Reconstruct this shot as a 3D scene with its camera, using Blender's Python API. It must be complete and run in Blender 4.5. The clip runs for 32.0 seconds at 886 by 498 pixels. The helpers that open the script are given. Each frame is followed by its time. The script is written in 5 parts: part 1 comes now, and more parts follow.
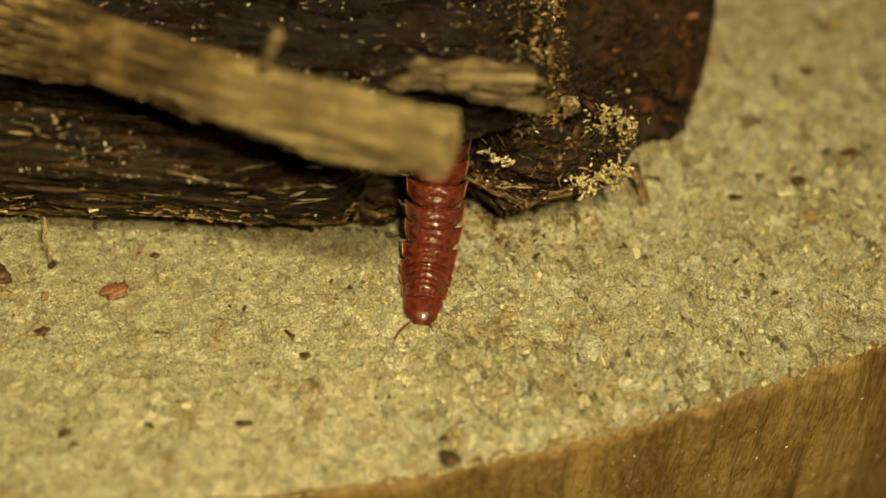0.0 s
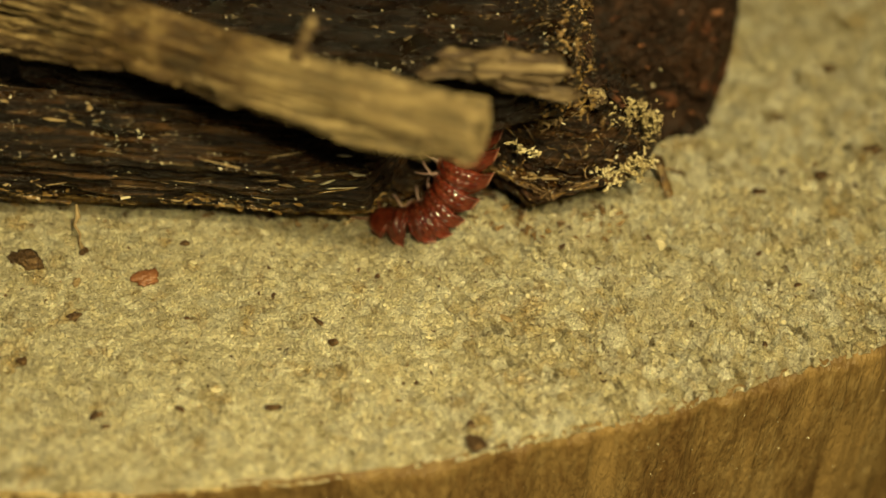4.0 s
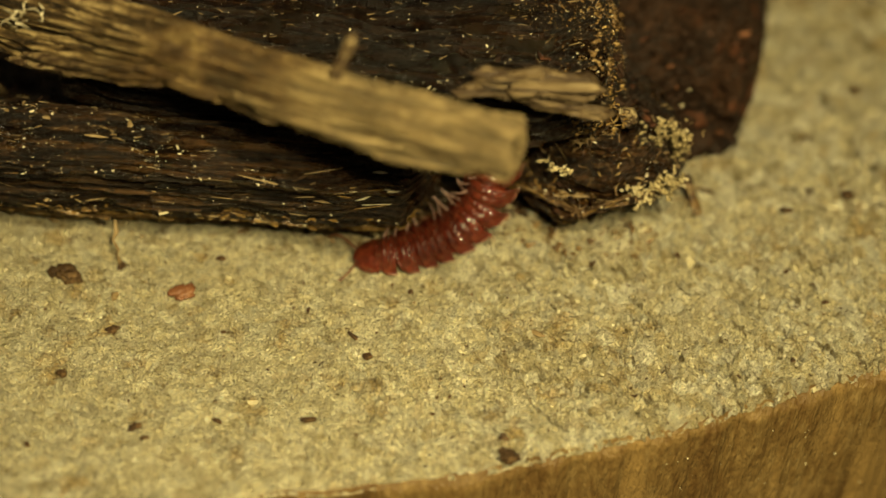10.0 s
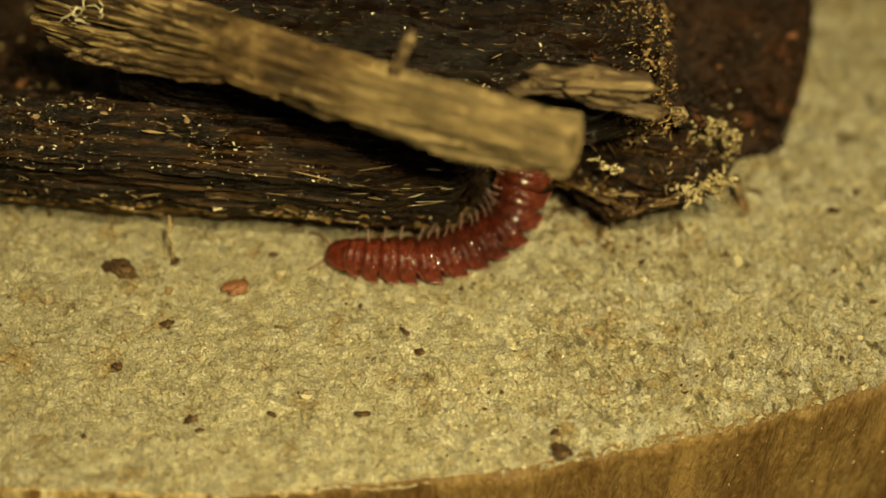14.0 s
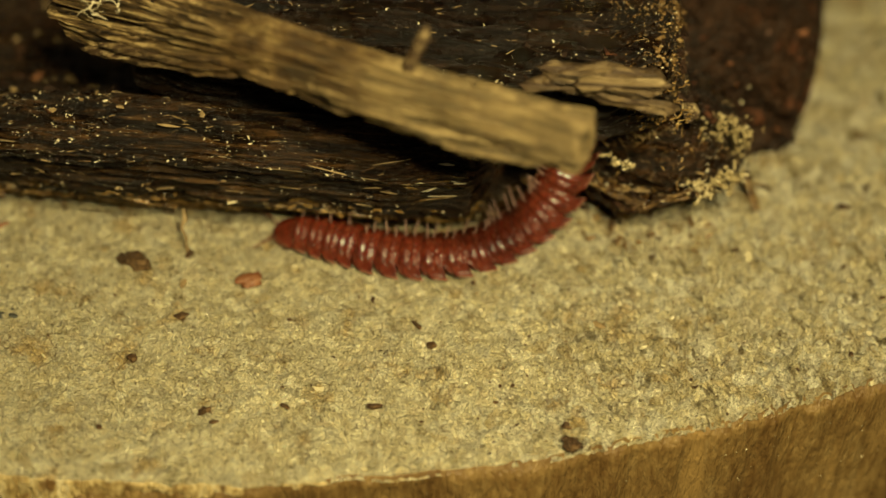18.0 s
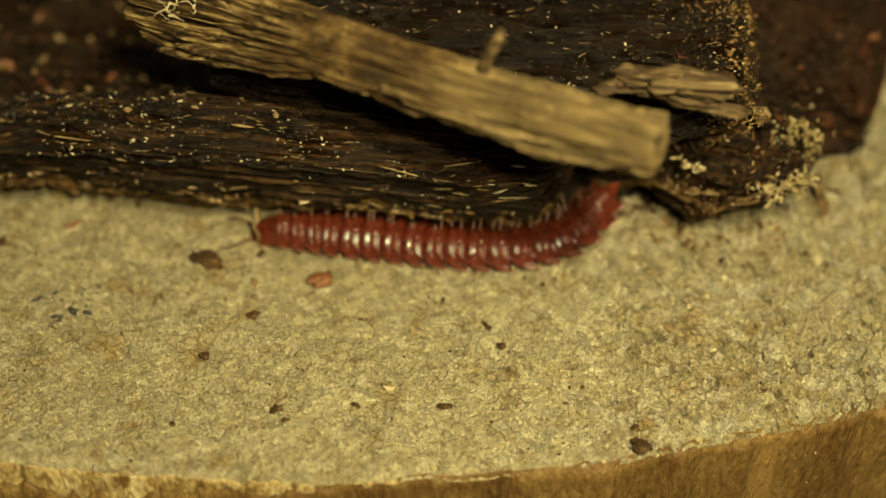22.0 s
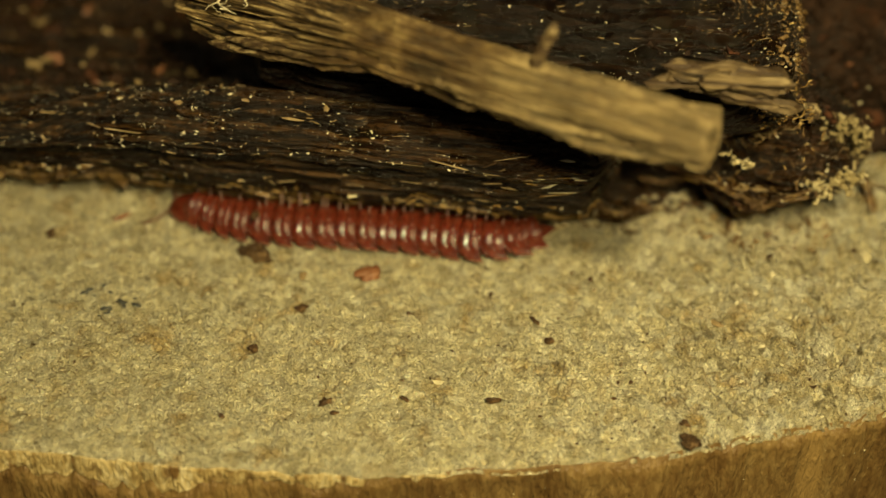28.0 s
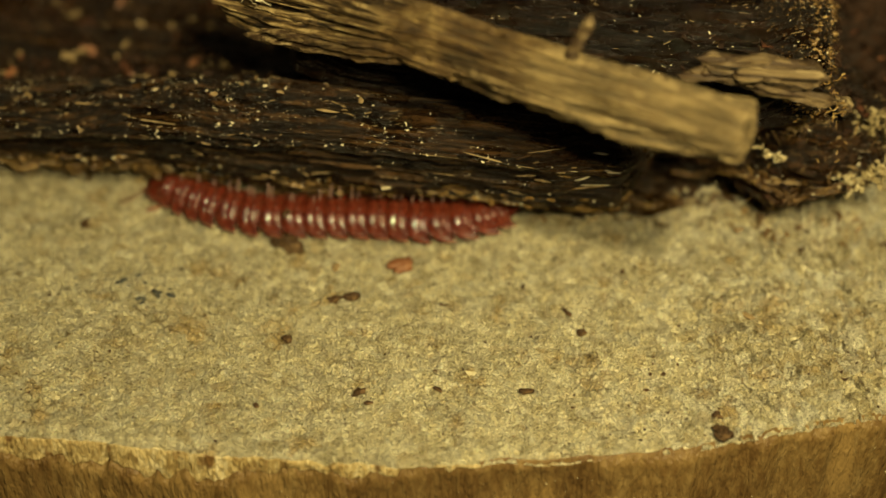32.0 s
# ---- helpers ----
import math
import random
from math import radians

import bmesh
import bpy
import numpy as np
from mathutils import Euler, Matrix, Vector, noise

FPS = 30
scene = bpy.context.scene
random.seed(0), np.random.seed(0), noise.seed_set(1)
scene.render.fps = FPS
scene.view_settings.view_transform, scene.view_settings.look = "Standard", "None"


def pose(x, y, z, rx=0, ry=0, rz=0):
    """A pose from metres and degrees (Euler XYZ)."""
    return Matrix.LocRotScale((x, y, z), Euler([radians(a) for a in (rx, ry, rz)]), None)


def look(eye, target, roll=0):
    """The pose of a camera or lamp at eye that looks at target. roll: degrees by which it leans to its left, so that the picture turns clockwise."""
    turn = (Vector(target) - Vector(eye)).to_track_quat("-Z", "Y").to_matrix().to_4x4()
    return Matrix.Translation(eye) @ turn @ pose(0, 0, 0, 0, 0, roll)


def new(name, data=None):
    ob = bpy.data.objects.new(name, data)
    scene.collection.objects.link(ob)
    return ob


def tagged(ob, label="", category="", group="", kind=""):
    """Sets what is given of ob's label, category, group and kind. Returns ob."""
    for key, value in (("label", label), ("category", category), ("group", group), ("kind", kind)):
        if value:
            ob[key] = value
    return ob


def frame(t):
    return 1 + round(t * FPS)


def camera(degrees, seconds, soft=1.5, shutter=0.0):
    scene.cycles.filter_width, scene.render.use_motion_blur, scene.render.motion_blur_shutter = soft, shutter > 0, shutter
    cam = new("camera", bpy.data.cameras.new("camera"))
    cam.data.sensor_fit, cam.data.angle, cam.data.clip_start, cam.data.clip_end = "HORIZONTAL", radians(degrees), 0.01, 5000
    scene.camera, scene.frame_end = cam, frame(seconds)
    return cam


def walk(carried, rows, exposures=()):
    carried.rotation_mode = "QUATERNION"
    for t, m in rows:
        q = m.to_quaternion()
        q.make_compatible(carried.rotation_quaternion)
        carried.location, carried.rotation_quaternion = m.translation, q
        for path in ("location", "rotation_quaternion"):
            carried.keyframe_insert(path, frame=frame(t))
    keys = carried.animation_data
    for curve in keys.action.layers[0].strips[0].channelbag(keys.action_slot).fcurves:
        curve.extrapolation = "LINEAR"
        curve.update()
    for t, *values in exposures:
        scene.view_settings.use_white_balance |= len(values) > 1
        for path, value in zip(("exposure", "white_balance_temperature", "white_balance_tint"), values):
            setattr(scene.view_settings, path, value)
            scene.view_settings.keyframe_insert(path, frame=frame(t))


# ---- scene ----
MM = 0.001  # all plan numbers below are in millimetres


def seen_from(x, y, z, yaw, pitch, roll):
    """The camera's pose: place in mm, heading from +y towards +x, tilt and roll in degrees."""
    return pose(x * MM, y * MM, z * MM) @ pose(0, 0, 0, 0, 0, -yaw) @ pose(0, 0, 0, 90 + pitch) @ pose(0, 0, 0, 0, 0, roll)


cam = camera(26.26, 32.0)
PATH = [
    (0, -0.00, -97.72, 98.99, -0.000, -43.570, 2.398),
    (0.5, -0.32, -98.12, 99.10, 0.207, -43.631, 2.638),
    (1, 0.45, -98.29, 98.56, 0.349, -43.731, 2.677),
    (1.5, 0.40, -98.81, 98.25, 0.325, -43.696, 2.660),
    (2, 0.86, -99.40, 98.35, 0.218, -43.666, 2.690),
    (2.5, 0.39, -99.40, 98.11, 0.200, -43.615, 2.763),
    (3, -0.40, -99.56, 98.34, 0.140, -43.535, 2.785),
    (3.5, -1.20, -100.24, 98.85, -0.192, -43.252, 2.723),
    (5.5, -1.08, -100.14, 98.40, -0.647, -43.081, 2.397),
    (6, -0.61, -100.38, 99.11, -0.684, -43.120, 2.398),
    (6.5, -0.65, -100.19, 99.46, -0.630, -43.125, 2.481),
    (7, -1.15, -100.12, 98.96, -0.539, -42.813, 2.475),
    (7.5, -0.90, -98.65, 97.96, -0.665, -42.823, 2.442),
    (8, -0.40, -99.87, 98.52, -0.770, -42.765, 2.448),
    (8.5, -0.62, -101.61, 99.55, -0.638, -42.601, 2.605),
    (9, -0.92, -101.79, 100.37, -0.799, -42.590, 2.509),
    (9.5, -2.29, -101.73, 99.74, -0.785, -42.407, 2.538),
    (10, -2.68, -102.30, 99.73, -0.959, -42.423, 2.474),
    (10.5, -3.17, -102.38, 99.77, -1.199, -42.406, 2.330),
    (11, -3.38, -102.43, 99.45, -1.394, -42.408, 2.329),
    (11.5, -4.51, -101.94, 99.69, -1.596, -42.570, 2.175),
    (12, -4.80, -102.65, 100.06, -1.793, -42.580, 2.075),
    (12.5, -5.29, -102.87, 99.17, -1.642, -42.320, 2.255),
    (13, -5.19, -103.68, 99.61, -1.708, -42.234, 2.318),
    (13.5, -5.19, -103.93, 99.67, -1.634, -42.133, 2.333),
    (15.5, -5.55, -104.03, 100.30, -1.735, -42.311, 2.488),
    (16, -5.35, -104.52, 100.41, -1.738, -42.318, 2.511),
    (16.5, -5.55, -104.79, 100.51, -1.740, -42.321, 2.578),
    (17, -5.62, -104.26, 100.30, -1.803, -42.399, 2.496),
    (17.5, -5.49, -104.39, 100.59, -1.832, -42.484, 2.507),
    (18, -5.57, -104.69, 100.62, -1.938, -42.406, 2.462),
    (18.5, -6.04, -104.31, 100.34, -1.948, -42.423, 2.429),
    (19, -6.18, -104.59, 100.56, -2.286, -42.484, 2.323),
    (19.5, -6.57, -104.65, 100.32, -2.443, -42.638, 2.339),
    (20, -6.56, -104.54, 99.93, -2.799, -42.655, 2.141),
    (20.5, -6.58, -104.51, 99.73, -3.158, -42.544, 1.932),
    (21, -6.90, -105.09, 100.97, -3.569, -42.424, 1.631),
    (21.5, -6.93, -105.20, 100.88, -3.791, -42.381, 1.526),
    (22, -6.86, -105.32, 101.14, -4.099, -42.448, 1.455),
    (22.5, -7.25, -105.27, 100.50, -4.224, -42.341, 1.463),
    (23, -7.45, -104.96, 100.51, -4.383, -42.342, 1.304),
    (23.5, -8.27, -105.38, 101.13, -4.503, -42.267, 1.242),
    (24, -7.81, -105.46, 101.01, -4.746, -42.345, 1.144),
    (24.5, -7.93, -105.65, 100.94, -4.696, -42.378, 1.168),
    (25, -7.84, -106.19, 100.97, -4.676, -42.322, 1.285),
    (25.5, -7.89, -105.91, 100.54, -4.758, -42.255, 1.235),
    (27.5, -8.38, -106.17, 100.49, -4.813, -42.441, 1.391),
    (28, -8.71, -105.87, 100.81, -5.050, -42.444, 1.188),
    (28.5, -8.78, -105.80, 100.74, -5.157, -42.498, 1.120),
    (29, -8.70, -105.83, 100.49, -5.232, -42.519, 1.097),
    (29.5, -8.92, -106.12, 100.82, -5.376, -42.606, 1.091),
    (30, -9.04, -105.86, 100.18, -5.455, -42.615, 1.097),
    (30.5, -9.66, -105.35, 100.18, -5.457, -42.618, 1.014),
    (31, -9.41, -105.94, 100.42, -5.585, -42.518, 0.961),
    (31.5, -9.83, -105.75, 100.20, -5.530, -42.585, 1.054),
    (32, -10.08, -106.88, 100.85, -5.603, -42.490, 1.040),
]
walk(cam, [(t, seen_from(*p)) for t, *p in PATH], [(0, -0.12), (9, -0.16), (18, -0.22), (28, -0.25), (32, -0.25)])
# ---- end of camera ----
cam.data.dof.use_dof = True
cam.data.dof.focus_distance = 0.1385
cam.data.dof.aperture_fstop = 15.0

# ---- light: two small warm lamps over the stump, in a dim room ----
world = bpy.data.worlds.new("dim_room")
scene.world = world
world.use_nodes = True
world.node_tree.nodes["Background"].inputs[0].default_value = (0.75, 0.62, 0.38, 1)
world.node_tree.nodes["Background"].inputs[1].default_value = 0.075


def lamp(x, y, z, tx, ty, tz, size, watts):
    data = bpy.data.lights.new("lamp", "AREA")
    data.shape, data.size, data.energy = "SQUARE", size * MM, watts
    data.color = (1.0, 0.83, 0.40)
    data.spread = radians(100)
    ob = new("lamp", data)
    ob.matrix_world = look((x * MM, y * MM, z * MM), (tx * MM, ty * MM, tz * MM))
    return ob


lamp(28, -101, 165, -6, -8, 0, 14, 0.122)
lamp(28, -142, 165, -6, -8, 0, 14, 0.122)


# ---- noise ----
def lattice(ix, iy, seed):
    h = (ix.astype(np.int64) * 374761393 + iy.astype(np.int64) * 668265263 + seed * 1442695041) & 0xFFFFFFFF
    h = ((h ^ (h >> 13)) * 1274126177) & 0xFFFFFFFF
    return ((h ^ (h >> 16)) & 0xFFFF) / 65535.0


def vnoise(x, y, seed=0):
    ix, iy = np.floor(x), np.floor(y)
    fx, fy = x - ix, y - iy
    fx, fy = fx * fx * (3 - 2 * fx), fy * fy * (3 - 2 * fy)
    a, b = lattice(ix, iy, seed), lattice(ix + 1, iy, seed)
    c, d = lattice(ix, iy + 1, seed), lattice(ix + 1, iy + 1, seed)
    return (a + (b - a) * fx) * (1 - fy) + (c + (d - c) * fx) * fy - 0.5


def fbm(x, y, seed=0, octaves=4):
    total, amp = 0, 1.0
    for k in range(octaves):
        total = total + amp * vnoise(x, y, seed + 17 * k)
        x, y, amp = x * 2.03 + 3.1, y * 2.03 + 7.7, amp * 0.5
    return total


def cells(x, y, seed=0):
    """Distance to the nearest of scattered points, and that point's random number."""
    ix, iy = np.floor(x), np.floor(y)
    best, pick = np.full(x.shape, 9.0), np.zeros(x.shape)
    for a in (-1, 0, 1):
        for b in (-1, 0, 1):
            jx, jy = ix + a, iy + b
            d = np.hypot(jx + lattice(jx, jy, seed) - x, jy + lattice(jx, jy, seed + 5) - y)
            near = d < best
            best = np.where(near, d, best)
            pick = np.where(near, lattice(jx, jy, seed + 9), pick)
    return best, pick


# ---- materials ----
def material(name, colours, scale=1.0, stretch=(1, 1, 1), rough=0.7, bump=0.3, bump_scale=4.0, bump_mm=0.15,
             fleck=None, fleck_scale=2.0, fleck_from=0.62, spec=0.5, coat=0.0, coat_rough=0.12, sub=0.0, rough_spread=0.1, contrast=0.22, cell=None, broad=0.45):
    """A stained, grainy surface. Scales are per millimetre; stretch lengthens the grain. fleck: a second colour in patches."""
    m = bpy.data.materials.new(name)
    m.use_nodes = True
    t = m.node_tree
    n, l = t.nodes, t.links
    b = n["Principled BSDF"]
    co = n.new("ShaderNodeTexCoord")
    mp = n.new("ShaderNodeMapping")
    mp.inputs["Scale"].default_value = [1000 * s for s in stretch]
    l.new(co.outputs["Object"], mp.inputs[0])
    big = n.new("ShaderNodeTexNoise")
    big.inputs["Scale"].default_value, big.inputs["Detail"].default_value = scale * 0.22, 4
    small = n.new("ShaderNodeTexNoise")
    small.inputs["Scale"].default_value, small.inputs["Detail"].default_value = scale * 2.1, 6
    small.inputs["Roughness"].default_value = 0.65
    l.new(mp.outputs[0], big.inputs["Vector"])
    l.new(mp.outputs[0], small.inputs["Vector"])
    mix = n.new("ShaderNodeMath")
    mix.operation = "MULTIPLY_ADD"
    mix.inputs[1].default_value = broad
    l.new(big.outputs["Fac"], mix.inputs[0])
    half = n.new("ShaderNodeMath")
    half.operation = "MULTIPLY"
    half.inputs[1].default_value = 1 - broad
    l.new(small.outputs["Fac"], half.inputs[0])
    l.new(half.outputs[0], mix.inputs[2])
    ramp = n.new("ShaderNodeValToRGB")
    while len(ramp.color_ramp.elements) < len(colours):
        ramp.color_ramp.elements.new(0.5)
    for k, c in enumerate(colours):
        e = ramp.color_ramp.elements[k]
        e.position = 0.5 - contrast + 2 * contrast * k / max(1, len(colours) - 1)
        e.color = (*c, 1)
    l.new(mix.outputs[0], ramp.inputs[0])
    colour = ramp.outputs[0]
    if fleck:
        spots = n.new("ShaderNodeTexNoise")
        spots.inputs["Scale"].default_value, spots.inputs["Detail"].default_value = fleck_scale, 3
        l.new(mp.outputs[0], spots.inputs["Vector"])
        gate = n.new("ShaderNodeMapRange")
        gate.inputs[1].default_value, gate.inputs[2].default_value = fleck_from, fleck_from + 0.06
        l.new(spots.outputs["Fac"], gate.inputs[0])
        over = n.new("ShaderNodeMix")
        over.data_type = "RGBA"
        l.new(gate.outputs[0], over.inputs[0])
        l.new(colour, over.inputs[6])
        over.inputs[7].default_value = (*fleck, 1)
        colour = over.outputs[2]
    if cell:
        grains = n.new("ShaderNodeTexVoronoi")
        grains.inputs["Scale"].default_value = cell[0]
        wob = n.new("ShaderNodeVectorMath")
        wob.operation = "MULTIPLY_ADD"
        wob.inputs[1].default_value = (cell[3],) * 3
        l.new(small.outputs["Color"], wob.inputs[0])
        l.new(mp.outputs[0], wob.inputs[2])
        l.new(wob.outputs[0], grains.inputs["Vector"])
        sep = n.new("ShaderNodeSeparateColor")
        l.new(grains.outputs["Color"], sep.inputs[0])
        shade = n.new("ShaderNodeMapRange")
        shade.inputs[3].default_value, shade.inputs[4].default_value = 1 - cell[1], 1 + cell[1]
        l.new(sep.outputs[0], shade.inputs[0])
        tone = n.new("ShaderNodeMix")
        tone.data_type, tone.blend_type = "RGBA", "MULTIPLY"
        tone.inputs[0].default_value = 1.0
        l.new(colour, tone.inputs[6])
        l.new(shade.outputs[0], tone.inputs[7])
        colour = tone.outputs[2]
    l.new(colour, b.inputs["Base Color"])
    rr = n.new("ShaderNodeMapRange")
    rr.inputs[3].default_value, rr.inputs[4].default_value = rough - rough_spread, rough + rough_spread
    l.new(small.outputs["Fac"], rr.inputs[0])
    l.new(rr.outputs[0], b.inputs["Roughness"])
    if cell:
        facet = n.new("ShaderNodeMapRange")
        facet.inputs[3].default_value, facet.inputs[4].default_value = max(0.1, rough - 0.32), rough + 0.25
        l.new(sep.outputs[1], facet.inputs[0])
        l.new(facet.outputs[0], b.inputs["Roughness"])
    b.inputs["Specular IOR Level"].default_value = spec
    b.inputs["Coat Weight"].default_value = coat
    b.inputs["Coat Roughness"].default_value = coat_rough
    if sub:
        b.inputs["Subsurface Weight"].default_value = sub
        b.inputs["Subsurface Radius"].default_value = (0.0006, 0.00015, 0.0001)
        b.inputs["Subsurface Scale"].default_value = 1.0
    grain = n.new("ShaderNodeTexNoise")
    grain.inputs["Scale"].default_value, grain.inputs["Detail"].default_value = bump_scale, 5
    l.new(mp.outputs[0], grain.inputs["Vector"])
    bp = n.new("ShaderNodeBump")
    bp.inputs["Strength"].default_value, bp.inputs["Distance"].default_value = bump, bump_mm * MM
    l.new(grain.outputs["Fac"], bp.inputs["Height"])
    if cell:
        fine = n.new("ShaderNodeBump")
        fine.inputs["Strength"].default_value, fine.inputs["Distance"].default_value = 1.0, cell[2] * MM
        fine.invert = True
        l.new(grains.outputs["Distance"], fine.inputs["Height"])
        l.new(bp.outputs[0], fine.inputs["Normal"])
        bp = fine
    l.new(bp.outputs[0], b.inputs["Normal"])
    return m




class Graph:
    """A node material in millimetres of its object's space, with short words for the nodes used most."""

    def __init__(self, name):
        self.material = bpy.data.materials.new(name)
        self.material.use_nodes = True
        self.nodes, self.links = self.material.node_tree.nodes, self.material.node_tree.links
        self.bsdf = self.nodes["Principled BSDF"]
        co = self.nodes.new("ShaderNodeTexCoord")
        mp = self.nodes.new("ShaderNodeMapping")
        mp.inputs["Scale"].default_value = (1000, 1000, 1000)
        self.links.new(co.outputs["Object"], mp.inputs[0])
        self.mm = mp.outputs[0]

    def stretched(self, size, turn=0):
        """Coordinates in which a noise grows to size (x, y, z) times, turned about z."""
        mp = self.nodes.new("ShaderNodeMapping")
        mp.vector_type = "TEXTURE"
        mp.inputs["Rotation"].default_value, mp.inputs["Scale"].default_value = (0, 0, radians(turn)), size
        self.links.new(self.mm, mp.inputs[0])
        return mp.outputs[0]

    def noise(self, scale, detail, rough=0.6, at=None):
        t = self.nodes.new("ShaderNodeTexNoise")
        t.inputs["Scale"].default_value, t.inputs["Detail"].default_value, t.inputs["Roughness"].default_value = scale, detail, rough
        self.links.new(at or self.mm, t.inputs["Vector"])
        return t

    def cells(self, scale, at=None, feature="F1"):
        t = self.nodes.new("ShaderNodeTexVoronoi")
        t.feature = feature
        t.inputs["Scale"].default_value = scale
        self.links.new(at or self.mm, t.inputs["Vector"])
        return t

    def axis(self, k):
        t = self.nodes.new("ShaderNodeSeparateXYZ")
        self.links.new(self.mm, t.inputs[0])
        return t.outputs[k]

    def channels(self, socket):
        t = self.nodes.new("ShaderNodeSeparateColor")
        self.links.new(socket, t.inputs[0])
        return t.outputs

    def spread(self, socket, *limits):
        r = self.nodes.new("ShaderNodeMapRange")
        for k, v in enumerate(limits):
            r.inputs[k + 1].default_value = v
        self.links.new(socket, r.inputs[0])
        return r.outputs[0]

    def sum(self, kind, a, b):
        x = self.nodes.new("ShaderNodeMath")
        x.operation = kind
        for k, v in enumerate((a, b)):
            if isinstance(v, (int, float)):
                x.inputs[k].default_value = v
            else:
                self.links.new(v, x.inputs[k])
        return x.outputs[0]

    def lifted(self, socket, scale, base):
        x = self.nodes.new("ShaderNodeMath")
        x.operation = "MULTIPLY_ADD"
        self.links.new(socket, x.inputs[0])
        x.inputs[1].default_value, x.inputs[2].default_value = scale, base
        return x.outputs[0]

    def ramp(self, socket, *tones):
        r = self.nodes.new("ShaderNodeValToRGB")
        while len(r.color_ramp.elements) < len(tones):
            r.color_ramp.elements.new(0.5)
        for e, (at, c) in zip(r.color_ramp.elements, tones):
            e.position, e.color = at, (*c, 1)
        self.links.new(socket, r.inputs[0])
        return r.outputs[0]

    def blend(self, fac, a, colour, kind="MIX"):
        x = self.nodes.new("ShaderNodeMix")
        x.data_type, x.blend_type = "RGBA", kind
        if isinstance(fac, float):
            x.inputs[0].default_value = fac
        else:
            self.links.new(fac, x.inputs[0])
        self.links.new(a, x.inputs[6])
        if isinstance(colour, tuple):
            x.inputs[7].default_value = (*colour, 1)
        else:
            self.links.new(colour, x.inputs[7])
        return x.outputs[2]

    def wobble(self, by, amount):
        w = self.nodes.new("ShaderNodeVectorMath")
        w.operation = "MULTIPLY_ADD"
        w.inputs[1].default_value = (amount,) * 3
        self.links.new(by.outputs["Color"], w.inputs[0])
        self.links.new(self.mm, w.inputs[2])
        return w.outputs[0]

    def relief(self, *layers):
        """Bumps, one over the other: (height socket, mm)."""
        last = None
        for height, deep in layers:
            b = self.nodes.new("ShaderNodeBump")
            b.inputs["Strength"].default_value, b.inputs["Distance"].default_value = 1.0, abs(deep) * MM
            b.invert = deep < 0
            self.links.new(height, b.inputs["Height"])
            if last:
                self.links.new(last, b.inputs["Normal"])
            last = b.outputs[0]
        self.links.new(last, self.bsdf.inputs["Normal"])

    def finish(self, colour, rough, specular=0.5):
        self.links.new(colour, self.bsdf.inputs["Base Color"])
        self.links.new(rough, self.bsdf.inputs["Roughness"])
        self.bsdf.inputs["Specular IOR Level"].default_value = specular
        return self.material


